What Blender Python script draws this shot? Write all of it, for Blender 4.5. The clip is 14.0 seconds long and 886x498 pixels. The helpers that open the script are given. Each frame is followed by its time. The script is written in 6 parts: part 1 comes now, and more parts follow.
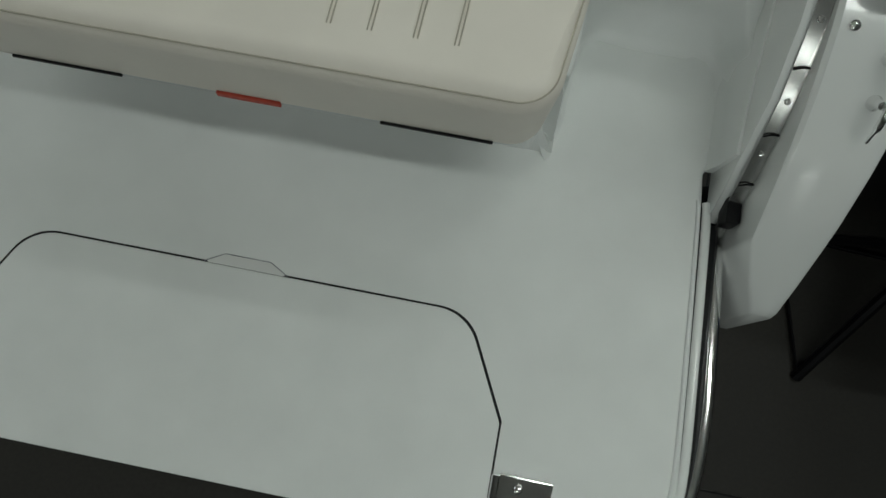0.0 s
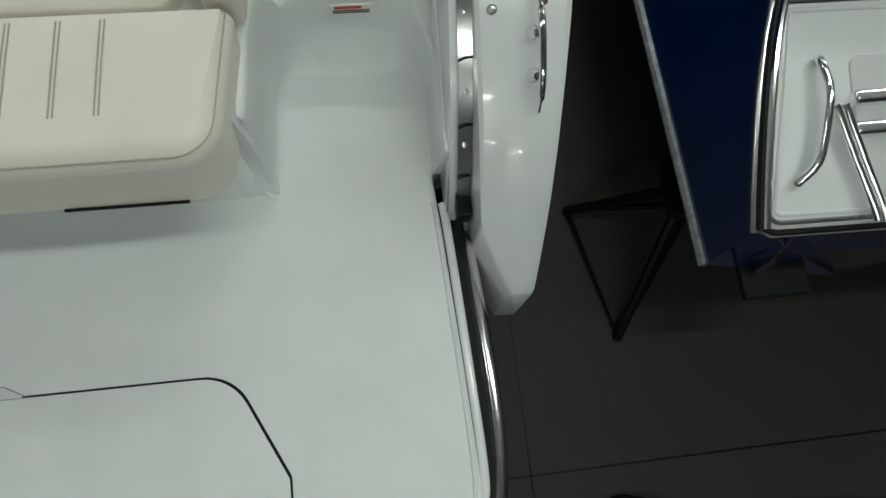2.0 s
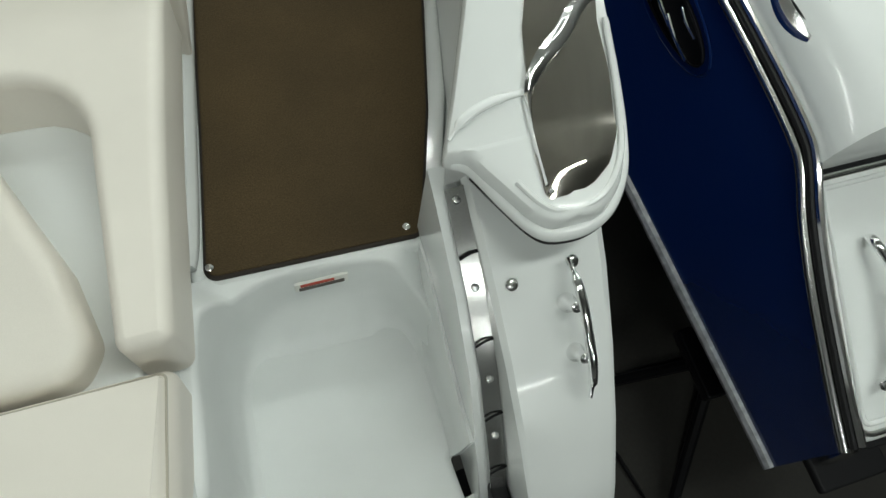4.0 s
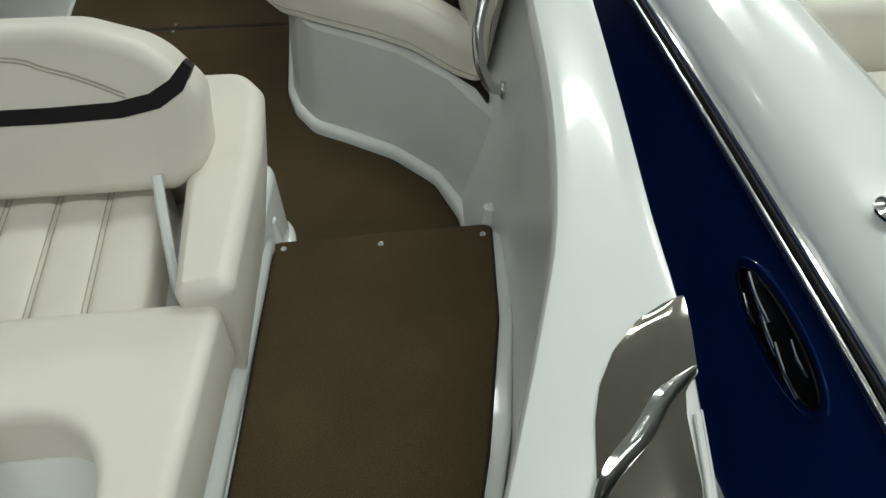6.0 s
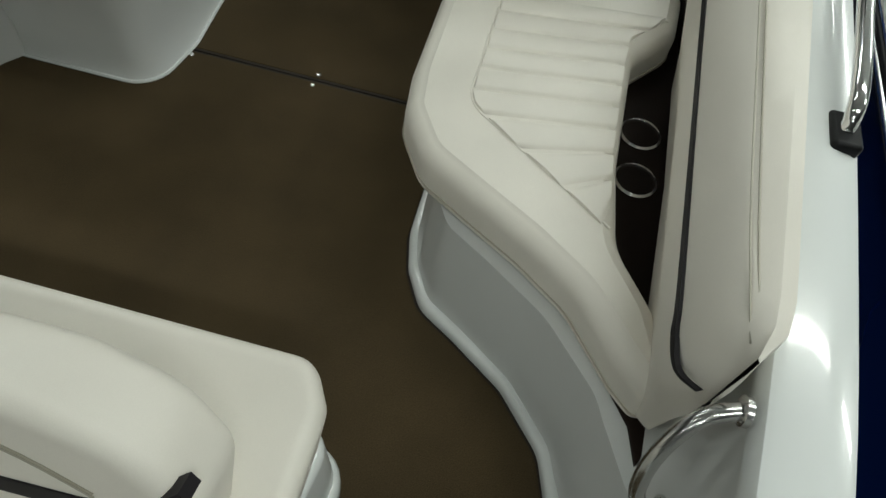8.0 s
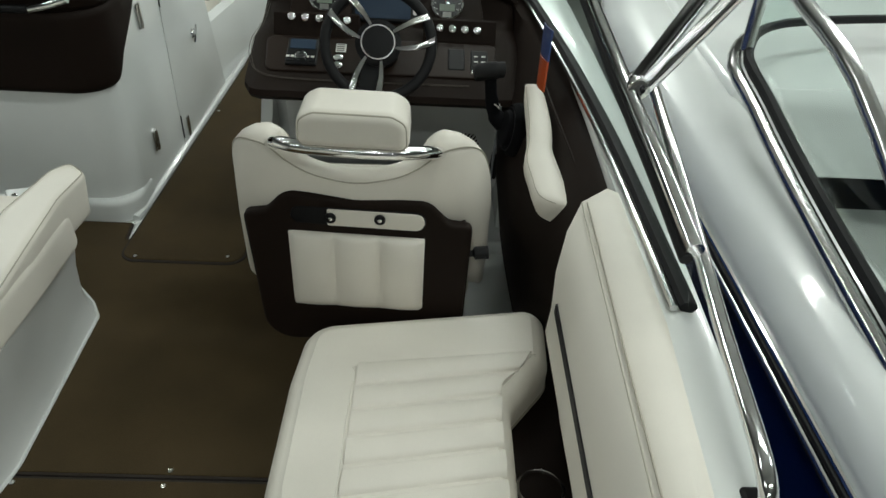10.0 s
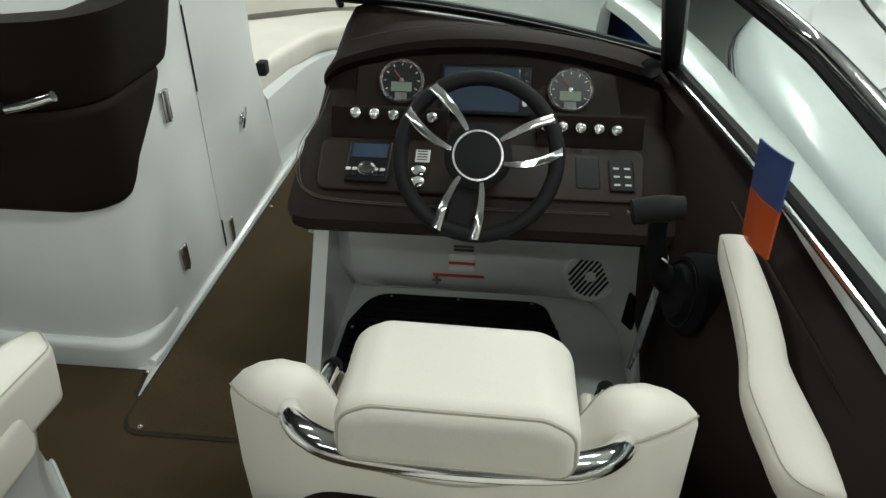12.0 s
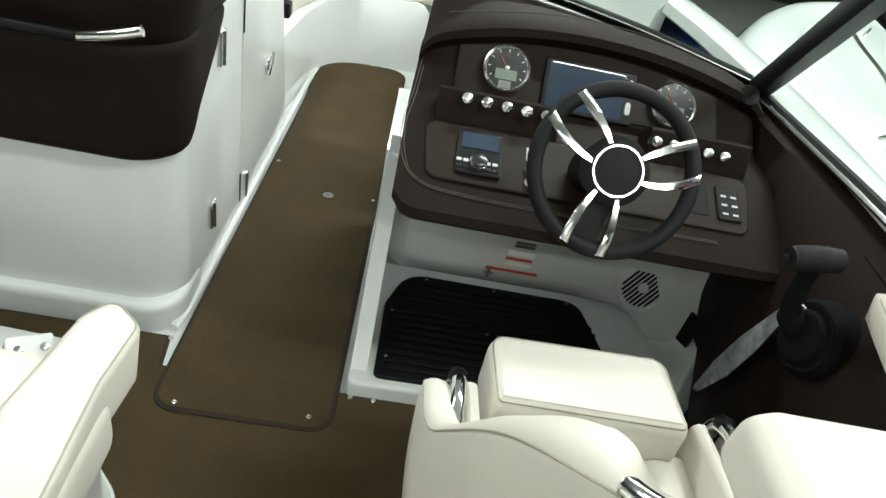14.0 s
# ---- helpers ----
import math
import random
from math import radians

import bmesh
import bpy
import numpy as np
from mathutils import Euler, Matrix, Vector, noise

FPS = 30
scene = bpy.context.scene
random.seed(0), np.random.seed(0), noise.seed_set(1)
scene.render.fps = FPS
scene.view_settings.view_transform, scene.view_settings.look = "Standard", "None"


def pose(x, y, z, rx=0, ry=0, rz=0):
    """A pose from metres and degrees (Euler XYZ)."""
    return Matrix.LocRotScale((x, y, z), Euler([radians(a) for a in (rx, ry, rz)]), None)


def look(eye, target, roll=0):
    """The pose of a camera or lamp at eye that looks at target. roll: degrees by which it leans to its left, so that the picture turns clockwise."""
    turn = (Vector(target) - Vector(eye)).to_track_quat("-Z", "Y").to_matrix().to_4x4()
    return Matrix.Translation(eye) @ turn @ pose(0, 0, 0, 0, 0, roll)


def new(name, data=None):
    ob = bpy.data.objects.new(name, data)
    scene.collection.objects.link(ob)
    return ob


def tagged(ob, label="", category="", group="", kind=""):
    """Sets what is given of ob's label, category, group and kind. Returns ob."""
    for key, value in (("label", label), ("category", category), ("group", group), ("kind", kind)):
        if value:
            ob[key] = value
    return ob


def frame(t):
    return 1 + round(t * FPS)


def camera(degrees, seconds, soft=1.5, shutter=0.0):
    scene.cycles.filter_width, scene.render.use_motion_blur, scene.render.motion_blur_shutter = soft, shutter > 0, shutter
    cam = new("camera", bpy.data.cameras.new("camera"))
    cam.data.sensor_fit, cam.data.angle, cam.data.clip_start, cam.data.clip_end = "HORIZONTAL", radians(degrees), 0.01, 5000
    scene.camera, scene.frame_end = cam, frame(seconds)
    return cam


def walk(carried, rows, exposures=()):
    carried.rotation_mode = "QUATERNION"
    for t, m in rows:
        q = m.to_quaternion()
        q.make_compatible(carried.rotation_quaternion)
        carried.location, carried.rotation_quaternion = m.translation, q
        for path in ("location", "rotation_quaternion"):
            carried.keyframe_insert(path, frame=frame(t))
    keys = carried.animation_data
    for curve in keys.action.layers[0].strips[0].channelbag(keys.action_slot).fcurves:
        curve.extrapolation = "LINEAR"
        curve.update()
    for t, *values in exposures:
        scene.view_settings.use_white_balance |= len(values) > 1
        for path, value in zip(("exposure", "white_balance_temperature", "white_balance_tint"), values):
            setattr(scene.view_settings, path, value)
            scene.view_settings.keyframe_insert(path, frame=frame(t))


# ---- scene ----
cam = camera(66.3, 14.0)
PATH = [
    (0, (0.66, 0.942, 1.587), (0.568, 1.318, -0.376), -2.7),
    (0.5, (0.737, 0.939, 1.568), (0.63, 1.217, -0.41), -14.9),
    (1, (0.905, 0.943, 1.564), (0.926, 1.223, -0.417), 2.0),
    (1.5, (1.007, 0.948, 1.571), (1.114, 1.323, -0.39), 10.8),
    (2, (1.021, 0.941, 1.575), (1.244, 1.452, -0.345), 17.8),
    (2.2, (1.025, 0.957, 1.563), (1.272, 1.471, -0.354), 17.8),
    (4.3, (1.003, 1.534, 1.314), (1.419, 2.33, -0.474), 11.7),
    (4.5, (1.023, 1.577, 1.285), (1.394, 2.414, -0.493), 13.4),
    (5, (1.104, 1.68, 1.271), (1.338, 2.574, -0.502), 8.4),
    (5.5, (1.115, 1.72, 1.352), (1.358, 2.926, -0.224), 4.4),
    (6, (1.13, 1.73, 1.371), (1.37, 3.054, -0.109), 3.0),
    (6.5, (1.171, 1.812, 1.37), (1.402, 3.138, -0.11), 3.5),
    (7, (1.19, 2.216, 1.323), (1.365, 3.536, -0.168), 2.9),
    (7.5, (1.155, 2.562, 1.449), (1.254, 3.631, -0.239), 8.9),
    (8, (1.101, 2.712, 1.53), (1.02, 3.793, -0.15), 11.1),
    (8.5, (1.085, 2.809, 1.575), (0.691, 3.864, -0.078), 0.2),
    (9, (1.108, 2.845, 1.6), (0.8, 4.09, 0.065), -1.2),
    (9.2, (1.136, 2.868, 1.613), (0.965, 4.228, 0.156), 0.3),
    (11.3, (1.154, 3.606, 1.496), (1.302, 5.337, 0.505), 3.9),
    (11.5, (1.116, 3.69, 1.48), (1.239, 5.403, 0.454), 4.7),
    (12, (1.031, 3.871, 1.454), (0.891, 5.556, 0.386), 0.6),
    (12.5, (0.932, 3.95, 1.43), (0.685, 5.575, 0.291), 0.5),
    (13, (0.725, 3.987, 1.432), (0.647, 5.604, 0.258), 5.3),
    (13.5, (0.546, 3.984, 1.45), (0.744, 5.615, 0.309), 12.5),
    (14, (0.529, 3.967, 1.457), (0.712, 5.592, 0.306), 13.8),
]
walk(cam, [(t, look(eye, target, roll)) for t, eye, target, roll in PATH], exposures=((0.0, -0.82), (0.6, -1.05), (1.2, -0.85), (1.7, -0.6), (2.2, -0.27), (4.4, -0.05), (6.5, -0.2), (7.5, -0.25), (8.4, -0.45), (9.2, -0.38), (11.3, -0.28), (12.5, 0.13), (13.2, 0.50), (14.0, 0.72)))


# ---- light ----
world = bpy.data.worlds.new("hall_air")
world.use_nodes = True
scene.world = world
world.node_tree.nodes["Background"].inputs[0].default_value = (0.86, 0.93, 1.0, 1)
world.node_tree.nodes["Background"].inputs[1].default_value = 0.16


def strip_light(x, y, z, length, watts):
    lamp = bpy.data.lights.new("ceiling_strip_lamp", "AREA")
    lamp.shape, lamp.size, lamp.size_y, lamp.energy = "RECTANGLE", length, 0.2, watts
    lamp.color = (0.93, 1.0, 0.94)
    ob = new("ceiling_strip_lamp", lamp)
    ob.matrix_world = pose(x, y, z)
    return ob


# the last two, far aft, are added fill that reaches under the dash
for lx, ly, w in ((2.5, 1.35, 50), (-2.4, 1.35, 26), (2.6, 4.3, 50), (-2.4, 4.3, 24), (2.4, 7.3, 75), (-2.4, 7.3, 95), (6.8, 4.3, 90), (6.8, 9.0, 170), (1.6, 11.5, 130), (0.6, -1.8, 55), (2.2, -5.0, 70), (-2.4, -4.0, 60)):
    strip_light(lx, ly, 3.6, 2.4, w)


# ---- materials ----
def material(name, color, rough=0.5, metal=0.0, coat=0.0, grain=0.0, grain_size=400.0, stain=0.06, stain_size=3.0, bump=0.0, spec=0.5):
    m = bpy.data.materials.new(name)
    m.use_nodes = True
    nt = m.node_tree
    p = nt.nodes["Principled BSDF"]
    p.inputs["Roughness"].default_value = rough
    p.inputs["Metallic"].default_value = metal
    p.inputs["Coat Weight"].default_value = coat
    p.inputs["Coat Roughness"].default_value = 0.04
    p.inputs["Specular IOR Level"].default_value = spec
    geo = nt.nodes.new("ShaderNodeNewGeometry")
    big = nt.nodes.new("ShaderNodeTexNoise")
    big.inputs["Scale"].default_value = stain_size
    big.inputs["Detail"].default_value = 5
    fine = nt.nodes.new("ShaderNodeTexNoise")
    fine.inputs["Scale"].default_value = grain_size
    fine.inputs["Detail"].default_value = 3
    for n in (big, fine):
        nt.links.new(geo.outputs["Position"], n.inputs["Vector"])

    def span(node, amount):
        r = nt.nodes.new("ShaderNodeMapRange")
        r.inputs["From Min"].default_value, r.inputs["From Max"].default_value = 0.3, 0.7
        r.inputs["To Min"].default_value, r.inputs["To Max"].default_value = 1 - amount, 1 + amount
        nt.links.new(node.outputs["Fac"], r.inputs["Value"])
        return r.outputs["Result"]

    mul = nt.nodes.new("ShaderNodeMath")
    mul.operation = "MULTIPLY"
    nt.links.new(span(big, stain), mul.inputs[0])
    nt.links.new(span(fine, grain), mul.inputs[1])
    mix = nt.nodes.new("ShaderNodeVectorMath")
    mix.operation = "SCALE"
    mix.inputs[0].default_value = color
    nt.links.new(mul.outputs[0], mix.inputs["Scale"])
    nt.links.new(mix.outputs[0], p.inputs["Base Color"])
    r = nt.nodes.new("ShaderNodeMapRange")
    r.inputs["To Min"].default_value, r.inputs["To Max"].default_value = rough * 0.8, min(1, rough * 1.25)
    nt.links.new(big.outputs["Fac"], r.inputs["Value"])
    nt.links.new(r.outputs["Result"], p.inputs["Roughness"])
    if bump:
        b = nt.nodes.new("ShaderNodeBump")
        b.inputs["Strength"].default_value = bump
        b.inputs["Distance"].default_value = 0.002
        nt.links.new(fine.outputs["Fac"], b.inputs["Height"])
        nt.links.new(b.outputs["Normal"], p.inputs["Normal"])
    return m


GEL = material("white_gelcoat", (0.74, 0.76, 0.75), 0.22, coat=0.5, stain=0.03, stain_size=2)
GEL_MAT = material("white_nonskid_gelcoat", (0.70, 0.72, 0.71), 0.55, coat=0.0, stain=0.04, stain_size=5, grain=0.02, grain_size=700, bump=0.08)
GREY_GEL = material("pale_grey_gelcoat", (0.62, 0.63, 0.62), 0.3, coat=0.3, stain=0.04)
CREAM = material("cream_vinyl", (0.745, 0.705, 0.635), 0.42, stain=0.035, stain_size=6, grain=0.03, grain_size=900, bump=0.12)
SEAM = material("cream_thread_seam", (0.42, 0.39, 0.32), 0.6)
CARPET = material("brown_woven_carpet", (0.067, 0.047, 0.024), 0.9, grain=0.35, grain_size=420, stain=0.16, stain_size=4.5, bump=0.9, spec=0.15)
BINDING = material("dark_carpet_binding", (0.022, 0.016, 0.012), 0.8, grain=0.2)
DARK = material("dark_brown_vinyl", (0.0120, 0.0070, 0.0049), 0.58, grain=0.15, grain_size=600, bump=0.2, stain=0.12, spec=0.12)
DASHFACE = material("brown_dash_panel", (0.0165, 0.0090, 0.0058), 0.45, grain=0.12, grain_size=500, bump=0.1, stain=0.12, spec=0.2)
STRIPE = material("dark_stripe_vinyl", (0.009, 0.007, 0.009), 0.55, spec=0.25)
BLACK = material("black_plastic", (0.005, 0.005, 0.006), 0.4, stain=0.15, spec=0.2)
RUBBER = material("black_rubber", (0.008, 0.008, 0.009), 0.6, stain=0.2, spec=0.25)
CHROME = material("polished_chrome", (0.86, 0.86, 0.86), 0.10, 1.0, stain=0.02)
SATIN = material("bright_satin_chrome", (0.93, 0.93, 0.92), 0.24, 1.0, stain=0.03)
THREAD = material("dark_thread_seam", (0.09, 0.075, 0.06), 0.7)
STEEL = material("brushed_steel", (0.60, 0.60, 0.59), 0.2, 1.0, stain=0.05, grain=0.06, grain_size=300)
STEELDK = material("mirror_steel_panel", (0.52, 0.485, 0.44), 0.09, 1.0, stain=0.05)
BLUE = material("navy_blue_gelcoat", (0.0050, 0.024, 0.125), 0.14, coat=1.0, stain=0.05)
# concrete colour taken nearly to black: it holds the shade between the boats
SHADED_CONCRETE = material("shaded_grey_concrete", (0.021, 0.0195, 0.0165), 0.7, stain=0.3, stain_size=1.3, grain=0.12, grain_size=60, bump=0.3)
# paler copy of the floor, its lamp light put into the colour
LIT_FLOOR = material("lit_grey_floor", (0.30, 0.31, 0.29), 0.5, stain=0.12, stain_size=0.8, grain=0.06, grain_size=60)
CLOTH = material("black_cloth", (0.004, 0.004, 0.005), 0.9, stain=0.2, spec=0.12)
ORANGE = material("orange_plastic", (0.48, 0.075, 0.015), 0.35, coat=0.4)
TAGBLUE = material("blue_plastic", (0.045, 0.075, 0.22), 0.3, coat=0.3)
RED = material("red_label", (0.45, 0.06, 0.035), 0.6)
PAPER = material("white_label", (0.72, 0.72, 0.68), 0.6)
INK = material("label_ink", (0.12, 0.11, 0.10), 0.7)
TEAK = material("varnished_teak", (0.32, 0.11, 0.03), 0.25, coat=0.6, stain=0.25, stain_size=14)
GAUGE = material("gauge_face", (0.012, 0.013, 0.015), 0.25, coat=1.0)
LCD = material("lcd_grey", (0.20, 0.24, 0.20), 0.3)
SCREEN = material("blue_black_display_glass", (0.030, 0.050, 0.085), 0.08, coat=1.0, stain=0.02)
HALLWALL = material("pale_hall_panel", (0.66, 0.67, 0.65), 0.7, stain=0.1, stain_size=0.6)
PLASTIC_GREY = material("grey_clear_bag", (0.30, 0.31, 0.33), 0.25, stain=0.3, stain_size=30)


def glass_material(name, tint):
    m = bpy.data.materials.new(name)
    m.use_nodes = True
    nt = m.node_tree
    out = nt.nodes["Material Output"]
    nt.nodes.remove(nt.nodes["Principled BSDF"])
    see, gloss, mix = (nt.nodes.new(k) for k in ("ShaderNodeBsdfTransparent", "ShaderNodeBsdfGlossy", "ShaderNodeMixShader"))
    see.inputs[0].default_value = (*tint, 1)
    gloss.inputs["Roughness"].default_value = 0.02
    mix.inputs[0].default_value = 0.05
    nt.links.new(see.outputs[0], mix.inputs[1])
    nt.links.new(gloss.outputs[0], mix.inputs[2])
    nt.links.new(mix.outputs[0], out.inputs[0])
    return m


GLASS = glass_material("pale_green_windshield_glass", (0.93, 0.97, 0.955))


# ---- shape tools ----
def part(name, bm, mat, parent=None, label="", sharp=38):
    me = bpy.data.meshes.new(name)
    bmesh.ops.recalc_face_normals(bm, faces=bm.faces)
    bm.to_mesh(me)
    bm.free()
    me.materials.append(mat)
    me.polygons.foreach_set("use_smooth", [True] * len(me.polygons))
    me.set_sharp_from_angle(angle=radians(sharp))
    ob = new(name, me)
    if parent:
        ob.parent = parent
    if label:
        ob["label"] = label
    return ob


def thing(name, at, label, category, group=""):
    ob = new(name)
    ob.location = at
    bpy.context.view_layer.update()
    return tagged(ob, label, category, group)


def under(parent, bm):
    """Shift a mesh made in world places into its parent's frame."""
    at = Vector((0, 0, 0))
    while parent:
        at += parent.location
        parent = parent.parent
    bmesh.ops.translate(bm, verts=bm.verts, vec=-at)
    return bm


def put(name, bm, mat, parent, label="", sharp=38):
    return part(name, under(parent, bm), mat, parent, label, sharp)


def loft(rings, closed=True, caps=True, loop=False):
    bm = bmesh.new()
    vs = [[bm.verts.new(p) for p in ring] for ring in rings]
    n = len(rings[0])
    pairs = list(zip(vs, vs[1:])) + ([(vs[-1], vs[0])] if loop else [])
    for a, b in pairs:
        for i in range(n if closed else n - 1):
            j = (i + 1) % n
            bm.faces.new((a[i], a[j], b[j], b[i]))
    if caps and closed and not loop:
        bm.faces.new(vs[0])
        bm.faces.new(vs[-1])
    return bm


def join(*bms):
    out = bms[0]
    for b in bms[1:]:
        tmp = bpy.data.meshes.new("tmp")
        b.to_mesh(tmp)
        b.free()
        out.from_mesh(tmp)
        bpy.data.meshes.remove(tmp)
    return out


def area2(poly):
    return sum(a[0] * b[1] - b[0] * a[1] for a, b in zip(poly, poly[1:] + poly[:1]))


def fillet(pts, r, n=6):
    """A polygon with rounded corners; r is one radius or one for each corner."""
    pts = [Vector((p[0], p[1])) for p in pts]
    rs = r if isinstance(r, (list, tuple)) else [r] * len(pts)
    out = []
    for i, p in enumerate(pts):
        a, b = pts[i - 1] - p, pts[(i + 1) % len(pts)] - p
        la, lb = a.length, b.length
        a, b = a / la, b / lb
        half = math.acos(max(-1, min(1, a.dot(b)))) / 2
        if rs[i] <= 0 or half > 1.54:
            out.append((p.x, p.y))
            continue
        d = min(rs[i] / math.tan(half), la * 0.48, lb * 0.48)
        rr = d * math.tan(half)
        c = p + (a + b).normalized() * (rr / math.sin(half))
        s, e = p + a * d - c, p + b * d - c
        ang = s.angle_signed(e)
        for k in range(n + 1):
            v = s.copy()
            v.rotate(Matrix.Rotation(-ang * k / n, 2))
            out.append((c.x + v.x, c.y + v.y))
    return out


def spline(pts, n=8, closed=False):
    pts = [Vector(p) for p in pts]
    m = len(pts)
    out = []
    for i in range(m if closed else m - 1):
        p0 = pts[(i - 1) % m] if closed or i else pts[0]
        p1, p2 = pts[i], pts[(i + 1) % m]
        p3 = pts[(i + 2) % m] if closed or i + 2 < m else pts[-1]
        for k in range(n):
            t = k / n
            out.append(0.5 * (2 * p1 + (p2 - p0) * t + (2 * p0 - 5 * p1 + 4 * p2 - p3) * t * t + (3 * p1 - p0 - 3 * p2 + p3) * t ** 3))
    if not closed:
        out.append(pts[-1])
    return out


def inset(poly, d):
    """An outline moved inwards by d (outwards if negative); at tight outer corners by no more than their radius allows."""
    s = 1 if area2(poly) > 0 else -1
    pts = [Vector((p[0], p[1])) for p in poly]
    n = len(pts)
    dirs, room = [], []
    for i, p in enumerate(pts):
        a, b = p - pts[i - 1], pts[(i + 1) % n] - p
        if a.length < 1e-7:
            a = p - pts[i - 2]
        if b.length < 1e-7:
            b = pts[(i + 2) % n] - p
        u, v = a.normalized(), b.normalized()
        m = Vector((-u.y - v.y, u.x + v.x))
        dirs.append(m / max(m.length_squared / 2, 0.6))
        turn = s * math.atan2(u.x * v.y - u.y * v.x, u.dot(v))
        room.append(min(a.length, b.length) / turn if turn > 0.02 else 9.0)
    out = []
    for i, p in enumerate(pts):
        k = min(d, 0.9 * min(room[i - 1], room[i], room[(i + 1) % n])) if d > 0 else d
        q = p + dirs[i] * (s * k)
        out.append((q.x, q.y))
    return out


def crossed(p):
    """Whether an outline crosses itself."""
    v = np.array(p)
    e = np.roll(v, -1, axis=0)
    n = len(v)
    a, b, c, d = v[:, None], e[:, None], v[None], e[None]
    side = lambda o, q, w: (q[..., 0] - o[..., 0]) * (w[..., 1] - o[..., 1]) - (q[..., 1] - o[..., 1]) * (w[..., 0] - o[..., 0])
    hit = (side(a, b, c) * side(a, b, d) < -1e-18) & (side(c, d, a) * side(c, d, b) < -1e-18)
    gap = abs(np.arange(n)[:, None] - np.arange(n)[None])
    return bool((hit & (gap > 1) & (gap < n - 1)).any())


def slab(poly, z0, z1, r=0.01, seg=4, rb=0.0, lean=0.0):
    """A plate from a plan outline, its upper edge rounded by r, its lower one by rb. z1 may be a function of x and y."""
    poly = [(p[0], p[1]) for p in poly]
    top = z1 if callable(z1) else (lambda x, y: z1)
    low = z0 if callable(z0) else (lambda x, y: z0)
    rings = []

    def moved(d):
        while d > 0.0005:
            p = inset(poly, d)
            if not crossed(p):
                return p
            d *= 0.8
        return inset(poly, min(d, 0.0))

    if rb:
        rings = [[(x, y, low(x, y) + rb * (1 - math.cos(math.pi / 2 * k / seg))) for x, y in moved(rb * (1 - math.sin(math.pi / 2 * k / seg)) + lean)] for k in range(seg)]
        rings.append([(x, y, low(x, y) + rb) for x, y in moved(lean)])
    else:
        rings.append([(x, y, low(x, y)) for x, y in moved(lean)])
    for k in range(seg + 1):
        a = math.pi / 2 * k / seg
        rings.append([(x, y, top(x, y) - r + r * math.sin(a)) for x, y in moved(r * (1 - math.cos(a)))])
    rings.append([(x, y, top(x, y)) for x, y in moved(r + 0.004)])
    return loft(rings)


def turned(bm, m):
    bmesh.ops.transform(bm, matrix=m, verts=bm.verts)
    return bm


def tube(pts, r, n=10, smooth=6, closed=False, flat=1.0):
    pts = spline(pts, smooth, closed) if smooth else [Vector(p) for p in pts]
    rings = []
    up = Vector((0.13, 0.21, 0.97)).normalized()
    m = len(pts)
    for i, p in enumerate(pts):
        d = (pts[(i + 1) % m] - pts[i - 1]) if closed else (pts[min(i + 1, m - 1)] - pts[max(i - 1, 0)])
        d.normalize()
        a = d.cross(up)
        a = (a if a.length > 1e-3 else d.cross(Vector((1, 0, 0)))).normalized()
        b = a.cross(d).normalized()
        rr = r[min(i, len(r) - 1)] if isinstance(r, (list, tuple)) else r
        rings.append([p + a * rr * math.cos(2 * math.pi * k / n) + b * rr * flat * math.sin(2 * math.pi * k / n) for k in range(n)])
    return loft(rings, loop=closed)


def lathe(profile, n=28, m=None):
    """Turn (radius, height) pairs round z; the first and the last radius are closed."""
    bm = loft([[(r * math.cos(2 * math.pi * k / n), r * math.sin(2 * math.pi * k / n), z) for k in range(n)] for r, z in profile])
    return turned(bm, m) if m else bm


def box(x0, x1, y0, y1, z0, z1, r=0.004, m=None):
    r = min(r, 0.45 * min(x1 - x0, y1 - y0, z1 - z0))
    bm = slab(fillet([(x0, y0), (x1, y0), (x1, y1), (x0, y1)], r, 3), z0, z1, r, 3, r)
    return turned(bm, m) if m else bm


def ribbon(left, right, thick=0.004):
    """A strip between two rails of 3D points, with thickness downwards."""
    return loft([[a, b, b - Vector((0, 0, thick)), a - Vector((0, 0, thick))] for a, b in zip(map(Vector, left), map(Vector, right))])


def facing(at, normal, spin=0.0):
    """The pose whose z axis follows normal."""
    return Matrix.Translation(at) @ Vector(normal).to_track_quat("Z", "Y").to_matrix().to_4x4() @ Matrix.Rotation(spin, 4, "Z")


def screw_bm(at, normal=(0, 0, 1), r=0.008):
    return lathe([(r * 0.3, -0.002), (r, -0.001), (r * 1.0, 0.001), (r * 0.75, 0.003), (r * 0.25, 0.0035), (r * 0.2, 0.002)], 14, facing(at, normal))


def lerp(a, b, t):
    return a + (b - a) * t


def table(rows, y, col):
    """A value at y between the rows of a table whose first column is y."""
    for a, b in zip(rows, rows[1:]):
        if y <= b[0]:
            return lerp(a[col], b[col], max(0.0, (y - a[0]) / (b[0] - a[0])))
    return rows[-1][col]


CL = 0.1  # the boat's centreline


def mirror(pts):
    return [(2 * CL - x, y) for x, y in pts]


